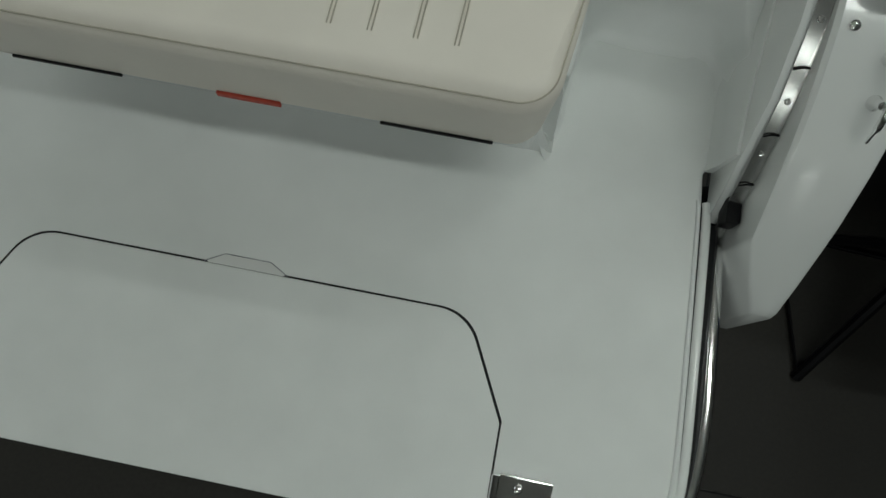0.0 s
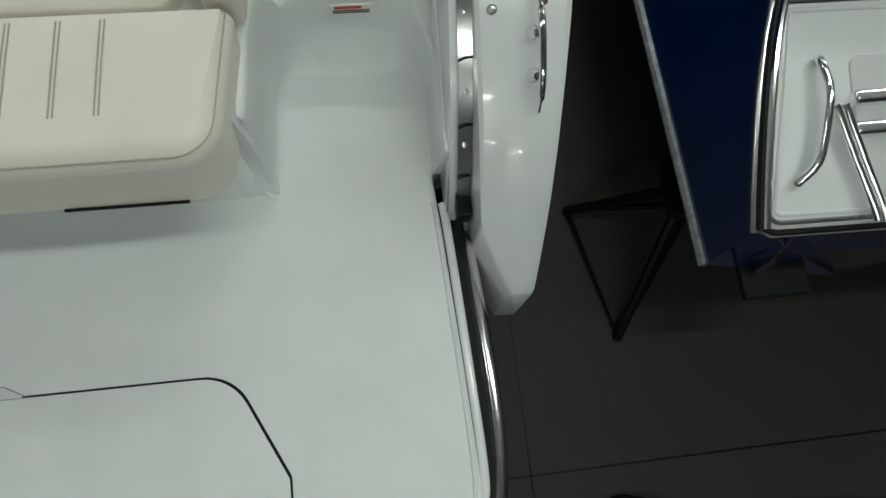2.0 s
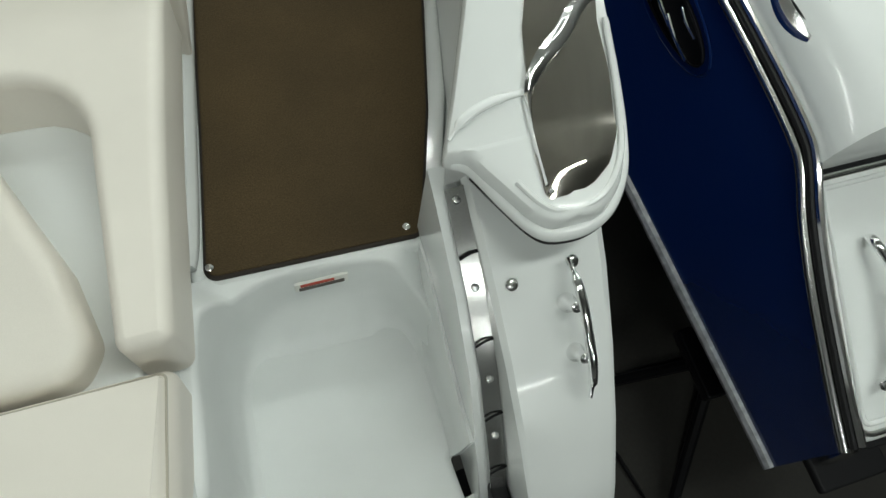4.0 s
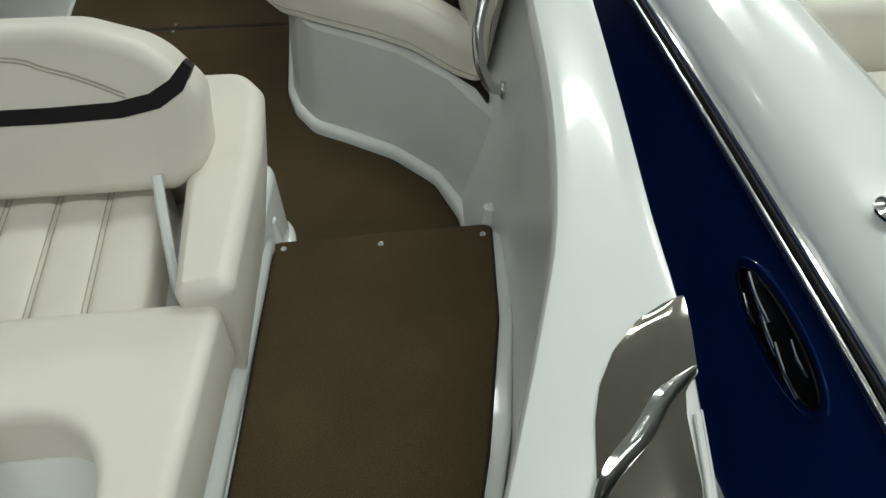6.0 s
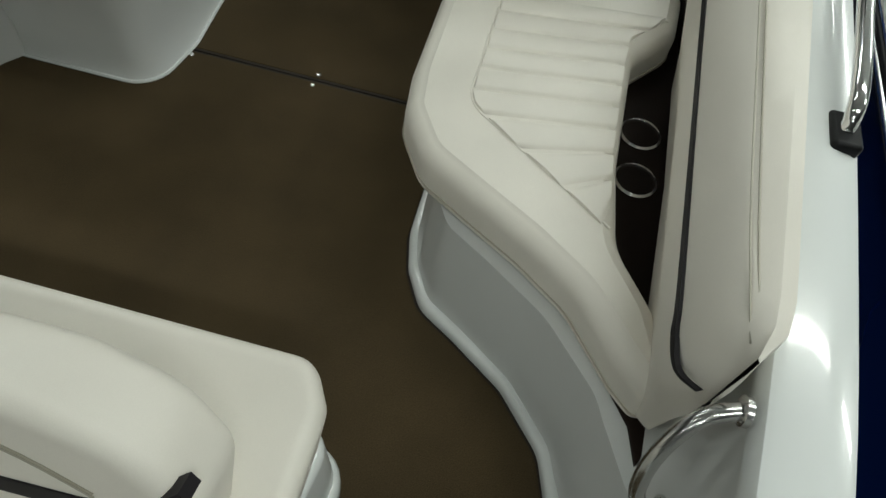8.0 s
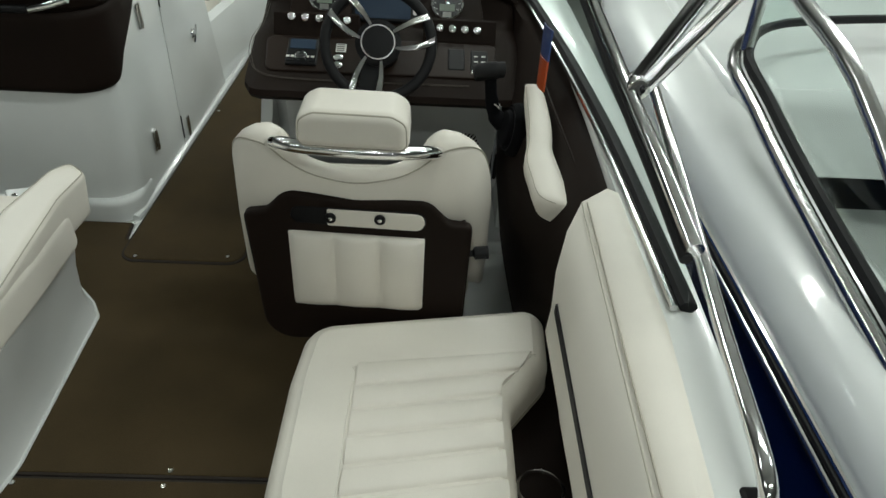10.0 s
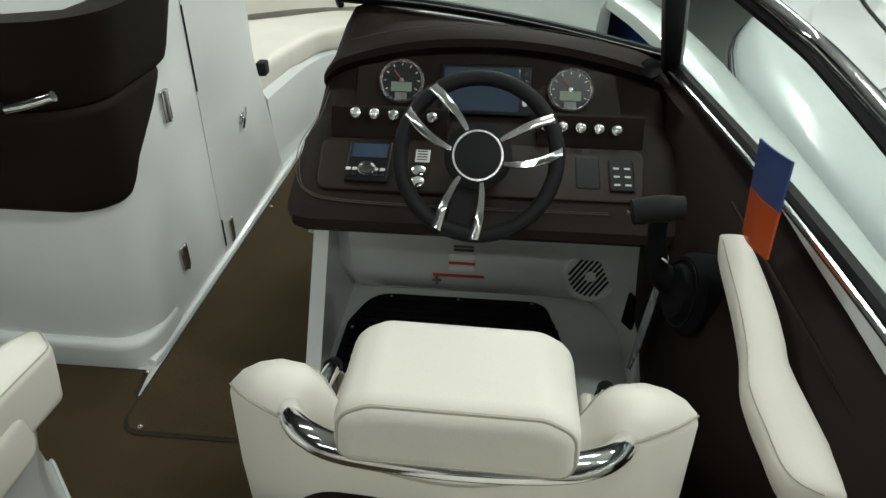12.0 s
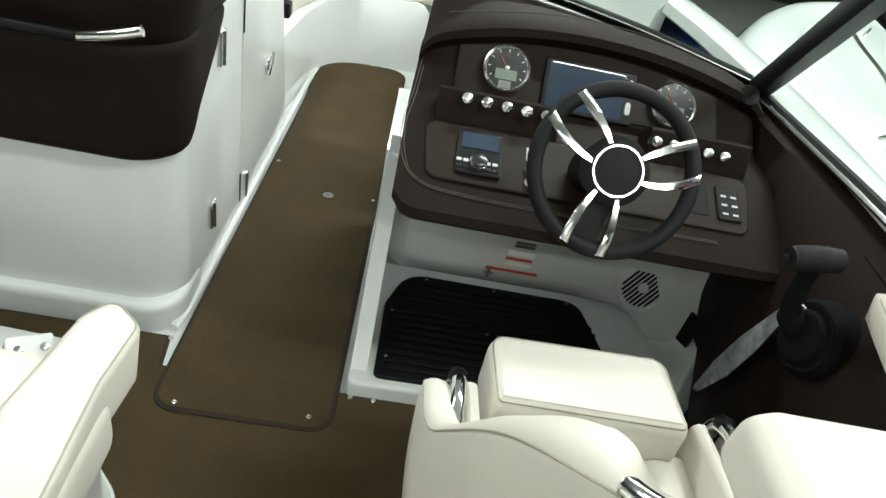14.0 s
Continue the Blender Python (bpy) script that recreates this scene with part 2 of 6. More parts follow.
# ---- hall ----
def hall():
    # ground colour includes the shade that the boats throw on it
    g = part("ground", slab([(-14, -12), (18, -12), (18, 26), (-14, 26)], -1.4, -1.3, 0.001, 1), SHADED_CONCRETE)
    tagged(g, "stained grey concrete hall floor with joints, darkened for the boats' shade", "floor", kind="structure")
    for k, (a, b) in enumerate((((1.58, -12), (1.66, 26)), ((-14, 0.66), (18, 0.78)), ((5.6, -12), (5.7, 26)), ((-14, 4.8), (18, 4.9)))):
        d = Vector((b[0] - a[0], b[1] - a[1])).normalized() * 0.004
        n = Vector((-d.y, d.x))
        part("floor_joint", slab([(a[0] + n.x, a[1] + n.y), (a[0] - n.x, a[1] - n.y), (b[0] - n.x, b[1] - n.y), (b[0] + n.x, b[1] + n.y)], -1.299, -1.2975, 0.0005, 1), BLACK, g)
    for nm, (x0, x1, y0, y1) in {"wall_north": (-14, 18, 26, 26.2), "wall_south": (-14, 18, -12.2, -12), "wall_west": (-14.2, -14, -12, 26), "wall_east": (18, 18.2, -12, 26)}.items():
        tagged(part(nm, box(x0, x1, y0, y1, -1.4, 4.2), HALLWALL), "pale grey panelled hall wall", "wall", kind="structure")
    tagged(part("ceiling", box(-14, 18, -12, 26, 4.2, 4.3), HALLWALL), "pale grey hall ceiling", "ceiling", kind="structure")


hall()


# ---- the boat: stern ----
PZ = -0.12  # platform level


def swim_platform():
    base = thing("swim_platform", (CL, 1.1, PZ), "white gelcoat swim platform with a chrome rub rail", "platform")
    tagged(base, kind="structure")
    right = [(0.818, 0.685), (1.10, 0.675), (1.25, 0.69), (1.247, 0.82), (1.238, 1.09), (1.222, 1.45), (1.212, 1.60), (1.245, 1.64), (1.245, 2.03)]
    hatch_r = fillet([(0.05, 1.12), (0.672, 1.12), (0.798, 0.87), (0.808, 0.50)], [0, 0.12, 0.02, 0], 8)[1:-1]
    outer_r = fillet([(CL, 0.5)] + right + [(CL, 2.03)], [0, 0, 0.02, 0.13, 0, 0, 0, 0.01, 0.01, 0, 0], 8)[1:-1]
    half = [(CL, 2.03)] + list(reversed(outer_r))
    put("deck_shell", slab(half + mirror(half[1:])[::-1], PZ - 0.11, PZ, 0.016, 4), GEL_MAT, base)
    # raised bead along the edge, dark rubber and the bright rail
    edge = [(1.218, 1.52), (1.224, 1.45), (1.238, 1.09), (1.244, 0.84)]
    corner = [(1.232, 0.76), (1.185, 0.713), (1.10, 0.695), (0.97, 0.70)]
    put("edge_bead", tube([(x - 0.014, y + (0.018 if y < 0.75 else 0.0), PZ + 0.001) for x, y in edge + corner], 0.0055, 8), GEL, base, "raised white edge bead")
    put("edge_lip", tube([(x + 0.012, y - (0.010 if y < 0.75 else 0.0), PZ - 0.010) for x, y in edge + corner], 0.012, 10), GEL, base, "white outer lip")
    rub = [(1.275, 1.56), (1.28, 1.40), (1.285, 1.09), (1.288, 0.84), (1.262, 0.72), (1.19, 0.655), (1.10, 0.635), (0.84, 0.63)]
    put("rubber_strake", tube([(x - 0.022, y + 0.02, PZ - 0.085) for x, y in rub], 0.034, 10, flat=1.5), RUBBER, base)
    rail = [(1.278, 1.430, -0.25), (1.286, 1.415, -0.205), (1.292, 1.39, -0.198), (1.306, 1.15, -0.198), (1.312, 0.98, -0.198), (1.304, 0.83, -0.198), (1.275, 0.71, -0.198), (1.20, 0.632, -0.198), (1.09, 0.605, -0.198), (0.86, 0.597, -0.198), (0.80, 0.60, -0.215)]
    put("rub_rail", tube(rail, 0.022, 14), CHROME, base, "polished chrome rub rail tube")
    h = hatch_r + [(0.80, 0.602)]
    hp = h + mirror(h)[::-1]
    hatch = put("hatch", slab(hp, PZ - 0.05, PZ + 0.0045, 0.0035, 3), GEL_MAT, base, "white hinged hatch with a finger notch")
    put("hatch_gap", slab([(x + (0.0055 if x > CL else -0.0055), y + 0.0055 * (y > 0.61)) for x, y in hp], PZ - 0.05, PZ + 0.0012, 0.001, 1), BLACK, base)
    # no real hollow: the recess's shade is the grey of this plate and outline
    put("finger_recess", slab(fillet([(-0.015, 1.121), (0.035, 1.150), (0.155, 1.150), (0.205, 1.121)], [0.003, 0.012, 0.012, 0.003], 4), PZ - 0.01, PZ + 0.0022, 0.001, 1), GREY_GEL, base, "finger recess drawn as a flat plate, grey for its shade")
    put("recess_edge", tube([(-0.015, 1.123, PZ + 0.0015), (0.035, 1.150, PZ + 0.002), (0.155, 1.150, PZ + 0.002), (0.205, 1.123, PZ + 0.0015)], 0.0013, 6, 0), PLASTIC_GREY, base)
    # hinge with its two screws
    hz = PZ + 0.004
    hinge = put("hinge", slab(fillet([(0.815, 0.665), (0.945, 0.668), (0.952, 0.757), (0.818, 0.757)], 0.008, 4), PZ - 0.004, hz + 0.004, 0.004, 3), CHROME, base, "chrome hatch hinge plate")
    for s in ((0.868, 0.728), (0.923, 0.700)):
        put("screw", screw_bm((*s, hz + 0.006), r=0.011), STEEL, hinge)
    put("hinge_knuckle", tube([(0.812, 0.655, hz), (0.812, 0.75, hz)], 0.011, 10, 2), CHROME, hinge)
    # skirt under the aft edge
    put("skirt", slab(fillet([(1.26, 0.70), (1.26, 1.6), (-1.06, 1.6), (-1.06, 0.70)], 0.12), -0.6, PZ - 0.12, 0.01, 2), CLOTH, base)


swim_platform()


def transom():
    t = thing("transom_wall", (CL, 1.6, PZ), "white gelcoat wall under the sun pad beside the step", "wall")
    tagged(t, kind="structure")
    base = fillet([(-0.57, 1.585), (0.765, 1.585), (0.79, 2.03), (0.895, 2.90), (-0.69, 2.90), (-0.59, 2.03)], [0.03, 0.035, 0, 0.02, 0, 0], 5)
    put("wall_shell", slab(base, PZ - 0.02, 0.30, 0.02, 3, lean=-0.012), GEL, t)
    # the deep step beside the pad: side wall, riser, and the sill of the walkway
    put("step_side", loft([[(0.752, y, 0.30), (0.772, y, 0.29), (0.786, y, 0.20), (0.800, y, 0.0), (0.806, y, -0.2), (0.74, y, -0.2)] for y in (1.59, 1.75, 1.9, 2.03)]), GEL_MAT, t)
    # three-sided fairing at the foot of the corner
    put("corner_fairing", loft([[(0.70, 1.60, PZ - 0.005), (0.70, 1.575, PZ - 0.002), (0.812, 1.575, PZ - 0.002), (0.812, 1.62, PZ - 0.005)], [(0.745, 1.60, -0.02), (0.748, 1.586, -0.02), (0.775, 1.588, -0.02), (0.79, 1.62, -0.02)], [(0.760, 1.605, 0.05), (0.762, 1.596, 0.05), (0.768, 1.597, 0.05), (0.772, 1.62, 0.05)]]), GEL, t)
    for at, n in (((0.787, 1.878, 0.155), (1, 0, 0.2)), ((0.783, 1.70, 0.13), (1, 0, 0.2)), ((0.770, 1.63, 0.02), (1, -0.6, 0.2))):
        put("screw", screw_bm(at, n, 0.009), STEEL, t)


transom()


def walkway():
    w = thing("walkway_step", (1.1, 2.4, 0.0), "raised white walkway step with a brown carpet top", "step")
    tagged(w, kind="structure")
    # the pocket's wall runs round both sides in one sweep; its foot flares into the deck
    plan = spline([(0.766, 1.589, 0), (0.792, 1.622, 0), (0.802, 1.74, 0), (0.806, 1.83, 0), (0.824, 1.905, 0), (0.862, 1.955, 0), (0.918, 1.981, 0), (0.98, 1.987, 0), (1.04, 1.986, 0), (1.10, 1.982, 0), (1.158, 1.969, 0), (1.204, 1.930, 0), (1.230, 1.868, 0), (1.241, 1.79, 0), (1.243, 1.66, 0)], 5)
    riser = []
    for k, p in enumerate(plan):
        d = (plan[min(k + 1, len(plan) - 1)] - plan[max(k - 1, 0)]).normalized()
        o = Vector((-d.y, d.x, 0))
        side = abs(d.y)
        top = lerp(0.140, 0.26 if p.x < 1.0 else 0.05, min(1.0, max(0.0, (side - 0.6) / 0.3)))
        foot = lerp(0.036, 0.020, min(1.0, max(0.0, (side - 0.5) / 0.4)))
        shelf = 0.026 * (1 - min(1.0, side / 0.6))
        at = lambda h, z: p + o * h + Vector((0, 0, z))
        riser.append([at(0.072, top), at(0.010, top), at(0.003, top - 0.006), at(0.0, top - 0.02), at(0.0, lerp(top, -0.04, 0.75)), at(-0.004 - shelf * 0.2, -0.055), at(-0.010 - shelf, -0.078), at(-foot * 0.55 - shelf, -0.098), at(-foot - shelf, PZ + 0.006), at(-foot * 1.5 - shelf, PZ + 0.0012), at(-foot * 1.5 - shelf, PZ - 0.02), at(0.072, PZ - 0.02)])
    put("riser", loft(riser), GEL_MAT, w, "white moulded step pocket", 60)
    put("side_moulding", loft([[(1.206, y, PZ - 0.01), (1.216, y, PZ + 0.004), (1.228, y, PZ + 0.05), (1.236, y, lerp(0.02, 0.14, q)), (1.262, y, lerp(0.02, 0.15, q)), (1.268, y, PZ - 0.01)] for y, q in ((1.605, 0.0), (1.66, 0.12), (1.75, 0.35), (1.86, 0.75), (1.95, 1.0), (2.02, 1.0))]), GEL, w)
    sill = fillet([(0.795, 1.995), (1.262, 1.985), (1.325, 2.12), (1.40, 2.34), (1.46, 2.60), (1.492, 2.90), (0.86, 2.90), (0.82, 2.30)], [0.03, 0.03, 0.2, 0.2, 0.2, 0.02, 0.02, 0.1], 5)
    put("sill", slab(sill, -0.02, 0.142, 0.012, 3), GEL, w)
    carpet = fillet([(0.822, 2.008), (1.248, 2.0), (1.345, 2.29), (1.425, 2.60), (1.464, 2.897), (0.922, 2.888), (0.862, 2.33)], [0.025, 0.025, 0.4, 0.4, 0.02, 0.02, 0.4], 6)
    put("carpet_edge", slab(carpet, 0.138, 0.151, 0.005, 3), BINDING, w, "dark bound carpet edge")
    put("carpet", slab(inset(carpet, 0.006), 0.14, 0.155, 0.003, 2), CARPET, w, "brown woven carpet piece held by snaps")
    for x, y in ((0.838, 2.032), (1.219, 2.024), (0.948, 2.857), (1.179, 2.848), (1.432, 2.855)):
        put("snap", screw_bm((x, y, 0.157), r=0.008), CHROME, w)
    for x in (0.892, 1.176):
        put("screw", screw_bm((x, 1.987, 0.105), (0, -1, 0.1), 0.009), STEEL, w)
    lab = put("warning_label", box(0.980, 1.088, 1.979, 1.985, 0.066, 0.098, 0.001), PAPER, w, "small red and white warning label")
    put("label_bar", box(0.992, 1.060, 1.9765, 1.980, 0.087, 0.095, 0.001), RED, lab)
    for k in range(2):
        put("label_bar", box(0.988, 1.080, 1.9765, 1.980, 0.069 + 0.008 * k, 0.072 + 0.008 * k, 0.001), INK, lab)
    # round gutter beside the pad
    put("gutter", tube([(0.792, 2.04, 0.165), (0.808, 2.10, 0.172), (0.838, 2.33, 0.175), (0.885, 2.70, 0.178), (0.90, 2.84, 0.172), (0.902, 2.90, 0.10)], 0.026, 10, flat=1.3), GEL, w)
    # forward end drop with the moulded corners
    put("corner_moulding", lathe([(0.055, 0.0), (0.04, 0.06), (0.018, 0.12), (0.016, 0.20), (0.005, 0.21)], 20, pose(1.455, 2.905, 0)), GEL, w)
    put("corner_moulding", lathe([(0.06, 0.0), (0.042, 0.05), (0.024, 0.12), (0.018, 0.19), (0.005, 0.20)], 20, pose(0.915, 2.925, 0)), GEL, w)


walkway()

# y, inner x, outer x, top z
SHEER = [(1.826, 1.388, 1.448, 0.475), (1.832, 1.372, 1.468, 0.477), (1.85, 1.352, 1.492, 0.48), (1.88, 1.334, 1.520, 0.482), (1.93, 1.304, 1.546, 0.487), (1.962, 1.284, 1.558, 0.49), (1.972, 1.256, 1.560, 0.49), (1.985, 1.253, 1.563, 0.492), (2.05, 1.282, 1.577, 0.508), (2.14, 1.32, 1.592, 0.53), (2.30, 1.385, 1.612, 0.565),
         (2.47, 1.445, 1.618, 0.60), (2.72, 1.49, 1.632, 0.655), (3.02, 1.51, 1.645, 0.72), (3.3, 1.53, 1.655, 0.755), (3.8, 1.56, 1.672, 0.795), (4.3, 1.575, 1.68, 0.83), (5.0, 1.575, 1.685, 0.86), (5.9, 1.535, 1.665, 0.885), (6.6, 1.42, 1.57, 0.90), (7.3, 1.16, 1.33, 0.92), (7.9, 0.8, 0.98, 0.935), (8.3, 0.42, 0.58, 0.945), (8.45, 0.1, 0.16, 0.95)]


def finer(rows, n=4):
    return [tuple(v) for v in [lerp(Vector(a), Vector(b), k / n) for a, b in zip(rows, rows[1:]) for k in range(n)] + [Vector(rows[-1])]]


def smooth_rows(rows, n=4):
    packs = [spline([(rows[i][0], rows[i][1], rows[i][2]) for i in range(len(rows))], n), spline([(rows[i][0], rows[i][3], 0) for i in range(len(rows))], n)]
    return [(a.x, a.y, a.z, b.y) for a, b in zip(*packs)]


def gunwale():
    g = thing("starboard_gunwale", (1.5, 2.5, 0.5), "white gelcoat gunwale with a mirror steel panel", "gunwale")
    tagged(g, kind="structure")
    rings = []
    for y, xi, xo, z in smooth_rows(SHEER, 3):
        t = 0.055
        rings.append([(xi + 0.012, y, z - t), (xi, y, z - t + 0.01), (xi, y, z - 0.018), (xi + 0.006, y, z - 0.006), (xi + 0.02, y, z), (lerp(xi, xo, 0.5), y, z + 0.006), (xo - 0.025, y, z), (xo - 0.008, y, z - 0.007), (xo, y, z - 0.022), (xo + 0.004, y, z - t + 0.01), (xo - 0.005, y, z - t)])
    put("cap", loft(rings), GEL, g)
    lo = [(1.99, 1.262, 0.10), (2.12, 1.322, 0.11), (2.30, 1.388, 0.11), (2.59, 1.452, 0.11), (2.855, 1.478, 0.10), (2.875, 1.43, -0.02), (2.95, 1.415, -0.02), (3.02, 1.412, -0.02), (3.3, 1.43, -0.02), (3.8, 1.46, -0.01), (4.3, 1.47, -0.01)]
    rings = []
    for k in range(60):
        y = lerp(1.99, 4.32, k / 59)
        xl, zl = table(lo, y, 1), table(lo, y, 2)
        xi, z = table(SHEER, y, 1), table(SHEER, y, 3) - 0.045
        rings.append([(xl, y, zl), (xl + 0.004, y, zl + 0.03), (lerp(xl, xi, 0.30) + 0.012, y, lerp(zl, z, 0.30)), (lerp(xl, xi, 0.62) + 0.014, y, lerp(zl, z, 0.62)), (xi + 0.008, y, z - 0.03), (xi + 0.008, y, z + 0.01), (xi + 0.05, y, z), (xi + 0.05, y, zl)])
    put("inner_side", loft(rings), GREY_GEL, g)
    # outer hull side
    rings = []
    for y, xi, xo, z in smooth_rows([r for r in SHEER if r[0] > 1.95], 3):
        rings.append([(xo - 0.012, y, z - 0.05), (xo - 0.008, y, z - 0.25), (lerp(CL, xo, 0.985), y, z - 0.75), (lerp(CL, xo, 0.90), y, z - 1.15), (lerp(CL, xo, 0.86), y, z - 1.15), (xo - 0.035, y, z - 0.08)])
    put("hull_side", loft(rings), BLUE, g, "dark navy hull side")
    # sloping stern fin with its steel strip
    fin = [(2.02, 1.296, 1.545, 0.385), (1.90, 1.296, 1.532, 0.352), (1.80, 1.296, 1.520, 0.312), (1.68, 1.297, 1.505, 0.245), (1.56, 1.299, 1.492, 0.155), (1.46, 1.302, 1.482, 0.06), (1.40, 1.308, 1.476, -0.01), (1.33, 1.345, 1.467, -0.09), (1.275, 1.380, 1.459, -0.155), (1.262, 1.390, 1.452, -0.175)]
    rings = [[(xi, y, z - 0.30), (xi, y, z - 0.012), (xi + 0.01, y, z), (lerp(xi, xo, 0.5), y, z + 0.008), (xo - 0.02, y, z + 0.002), (xo - 0.004, y, z - 0.015), (xo + 0.006, y, z - 0.32)] for y, xi, xo, z in finer(fin, 3)]
    f = put("stern_fin", loft(rings), GEL, g, "white sloping stern fin")
    put("fin_inner_wall", loft([[(1.245, y, z), (1.290, y, z), (1.296, y, PZ - 0.12), (1.235, y, PZ - 0.02)] for y, z in ((2.02, 0.37), (1.96, 0.345), (1.82, 0.27), (1.69, 0.16), (1.58, 0.00), (1.47, -0.17))]), GEL, g)
    strip = [(1.975, 0.366), (1.90, 0.325), (1.82, 0.28), (1.69, 0.17), (1.56, 0.005), (1.45, -0.175)]
    s = put("hinge_strip", ribbon([(1.263, y, z) for y, z in strip], [(1.296, y, z + 0.006) for y, z in strip], 0.006), STEEL, g, "brushed steel strip along the fin")
    for y in (1.955, 1.82, 1.685, 1.60, 1.475):
        z = table([(a, b) for a, b in strip[::-1]], y, 1)
        put("screw", screw_bm((1.279, y, z + 0.006), (0, -0.6, 0.8), 0.0075), STEEL, s)
    for y in (1.87, 1.74, 1.63, 1.545):
        z = table([(a, b) for a, b in strip[::-1]], y, 1)
        put("strip_joint", tube([(1.262, y - 0.004, z + 0.005), (1.279, y, z + 0.012), (1.297, y + 0.002, z + 0.011)], 0.0025, 6), BLACK, s)
    put("latch_block", box(1.262, 1.298, 1.46, 1.53, -0.13, -0.065, 0.006), BLACK, s)
    for at in ((1.333, 1.799, 0.317), (1.446, 1.810, 0.326)):
        put("screw", screw_bm(at, (0, -0.5, 0.85), 0.011), STEEL, g)
    # mirror steel plate on the gunwale end
    inner = [(1.860, 1.384), (1.866, 1.379), (1.93, 1.384), (2.075, 1.413), (2.14, 1.427), (2.186, 1.445), (2.234, 1.478), (2.279, 1.530), (2.301, 1.575), (2.311, 1.602)]
    outer = [(1.860, 1.430), (1.866, 1.454), (1.896, 1.497), (1.944, 1.527), (2.045, 1.549), (2.130, 1.556), (2.168, 1.566), (2.19, 1.592), (2.25, 1.603), (2.311, 1.611)]
    rings = []
    for k in range(41):
        y = lerp(1.860, 2.311, k / 40)
        a, b = table(inner, y, 1), table(outer, y, 1)
        z = table(SHEER, y, 3)
        end = min(1.0, (k + 0.4) / 4, (40.4 - k) / 4)
        row = [(lerp(a, b, i / 12), y, z + 0.003 + (0.006 + 0.010 * math.sin(math.pi * i / 12) + 0.012 * (i / 12) * (1 - i / 12) * math.cos(9 * (y - 1.86))) * end) for i in range(13)]
        rings.append([(a, y, z - 0.006)] + row + [(b, y, z - 0.006)])
    put("steel_panel", loft(rings), STEELDK, g, "mirror steel panel with a swooping spear")
    line = spline([(1.384, 1.880, 0.010), (1.390, 1.96, 0.012), (1.402, 2.030, 0.018), (1.432, 2.072, 0.025), (1.482, 2.112, 0.024), (1.530, 2.160, 0.018), (1.590, 2.198, 0.006)], 6)
    m = len(line)
    rings = []
    for k, p in enumerate(line):
        d = (line[min(k + 1, m - 1)] - line[max(k - 1, 0)])
        nrm = Vector((-d.y, d.x, 0)).normalized()
        w = 0.0025 + 0.012 * math.sin(math.pi * max(0.0, min(1.0, (k / (m - 1) - 0.2) / 0.95)))
        z = table(SHEER, p.y, 3) + p.z
        c = Vector((p.x, p.y, z))
        rings.append([c + nrm * w - Vector((0, 0, 0.012)), c + nrm * w * 0.9, c + nrm * w * 0.15 + Vector((0, 0, 0.006)), c - nrm * w * 0.3 + Vector((0, 0, 0.005)), c - nrm * w - Vector((0, 0, 0.003)), c - nrm * w - Vector((0, 0, 0.012))])
    put("spear", loft(rings), CHROME, g, "polished spear trim")
    put("screw", screw_bm((1.386, 1.868, 0.496), r=0.005), STEEL, g)
    put("screw", screw_bm((1.572, 2.04, 0.478), (1, 0, 0.2), 0.006), STEEL, g)
    # moulded end of the cap: stepped lip, a black tube as its painted shadow, and the crest that runs into the spear
    lip = [(1.268, 1.978), (1.296, 1.958), (1.330, 1.892), (1.360, 1.842), (1.388, 1.824), (1.442, 1.823), (1.490, 1.846), (1.532, 1.898), (1.558, 1.965), (1.576, 2.05), (1.592, 2.16)]
    zl = lambda y: table(SHEER, max(y, 1.83), 3)
    put("end_lip", tube([(x, y, zl(y) - 0.042) for x, y in lip], 0.013, 10), GEL, g, "white rounded end lip")
    put("lip_shade_line", tube([(x + 0.002, y - 0.002, zl(y) - 0.060) for x, y in lip[1:-1]], 0.008, 8), RUBBER, g, "thin black line standing for the shadow under the lip")
    put("end_bead", tube([(lerp(x, 1.44, 0.13), lerp(y, 1.96, 0.13), zl(y) + 0.001) for x, y in lip[2:]], 0.0055, 8), GEL, g)
    put("crest", tube([(1.262, 1.992, 0.492), (1.300, 2.020, 0.504), (1.350, 2.036, 0.508), (1.402, 2.040, 0.510)], [0.003] * 4 + [0.009] * 10 + [0.007] * 6, 10, flat=0.7), GEL, g)


gunwale()


def cleat():
    c = thing("mooring_cleat", (1.42, 1.71, 0.28), "chrome mooring cleat bolted on the stern fin", "cleat")
    n = Vector((0, -0.55, 0.83)).normalized()
    d = Vector((0, 0.83, 0.55)).normalized()
    o = Vector((1.428, 1.71, 0.277))
    put("bar", tube([o - d * 0.125 + n * 0.012, o - d * 0.07 + n * 0.042, o + n * 0.048, o + d * 0.07 + n * 0.042, o + d * 0.125 + n * 0.012], [0.004] * 4 + [0.008] * 17 + [0.004] * 5, 10), CHROME, c)
    for s in (-0.045, 0.045):
        put("foot", lathe([(0.017, -0.012), (0.017, 0.0), (0.010, 0.012), (0.009, 0.036), (0.004, 0.04)], 16, facing(o + d * s - Vector((0.008, 0, 0)), n)), CHROME, c)


cleat()


# ---- the boat: seats at the stern ----
def seam(pts, parent, name="stitching", r=0.0016):
    return put(name, tube(pts, r, 5, 5), SEAM, parent)


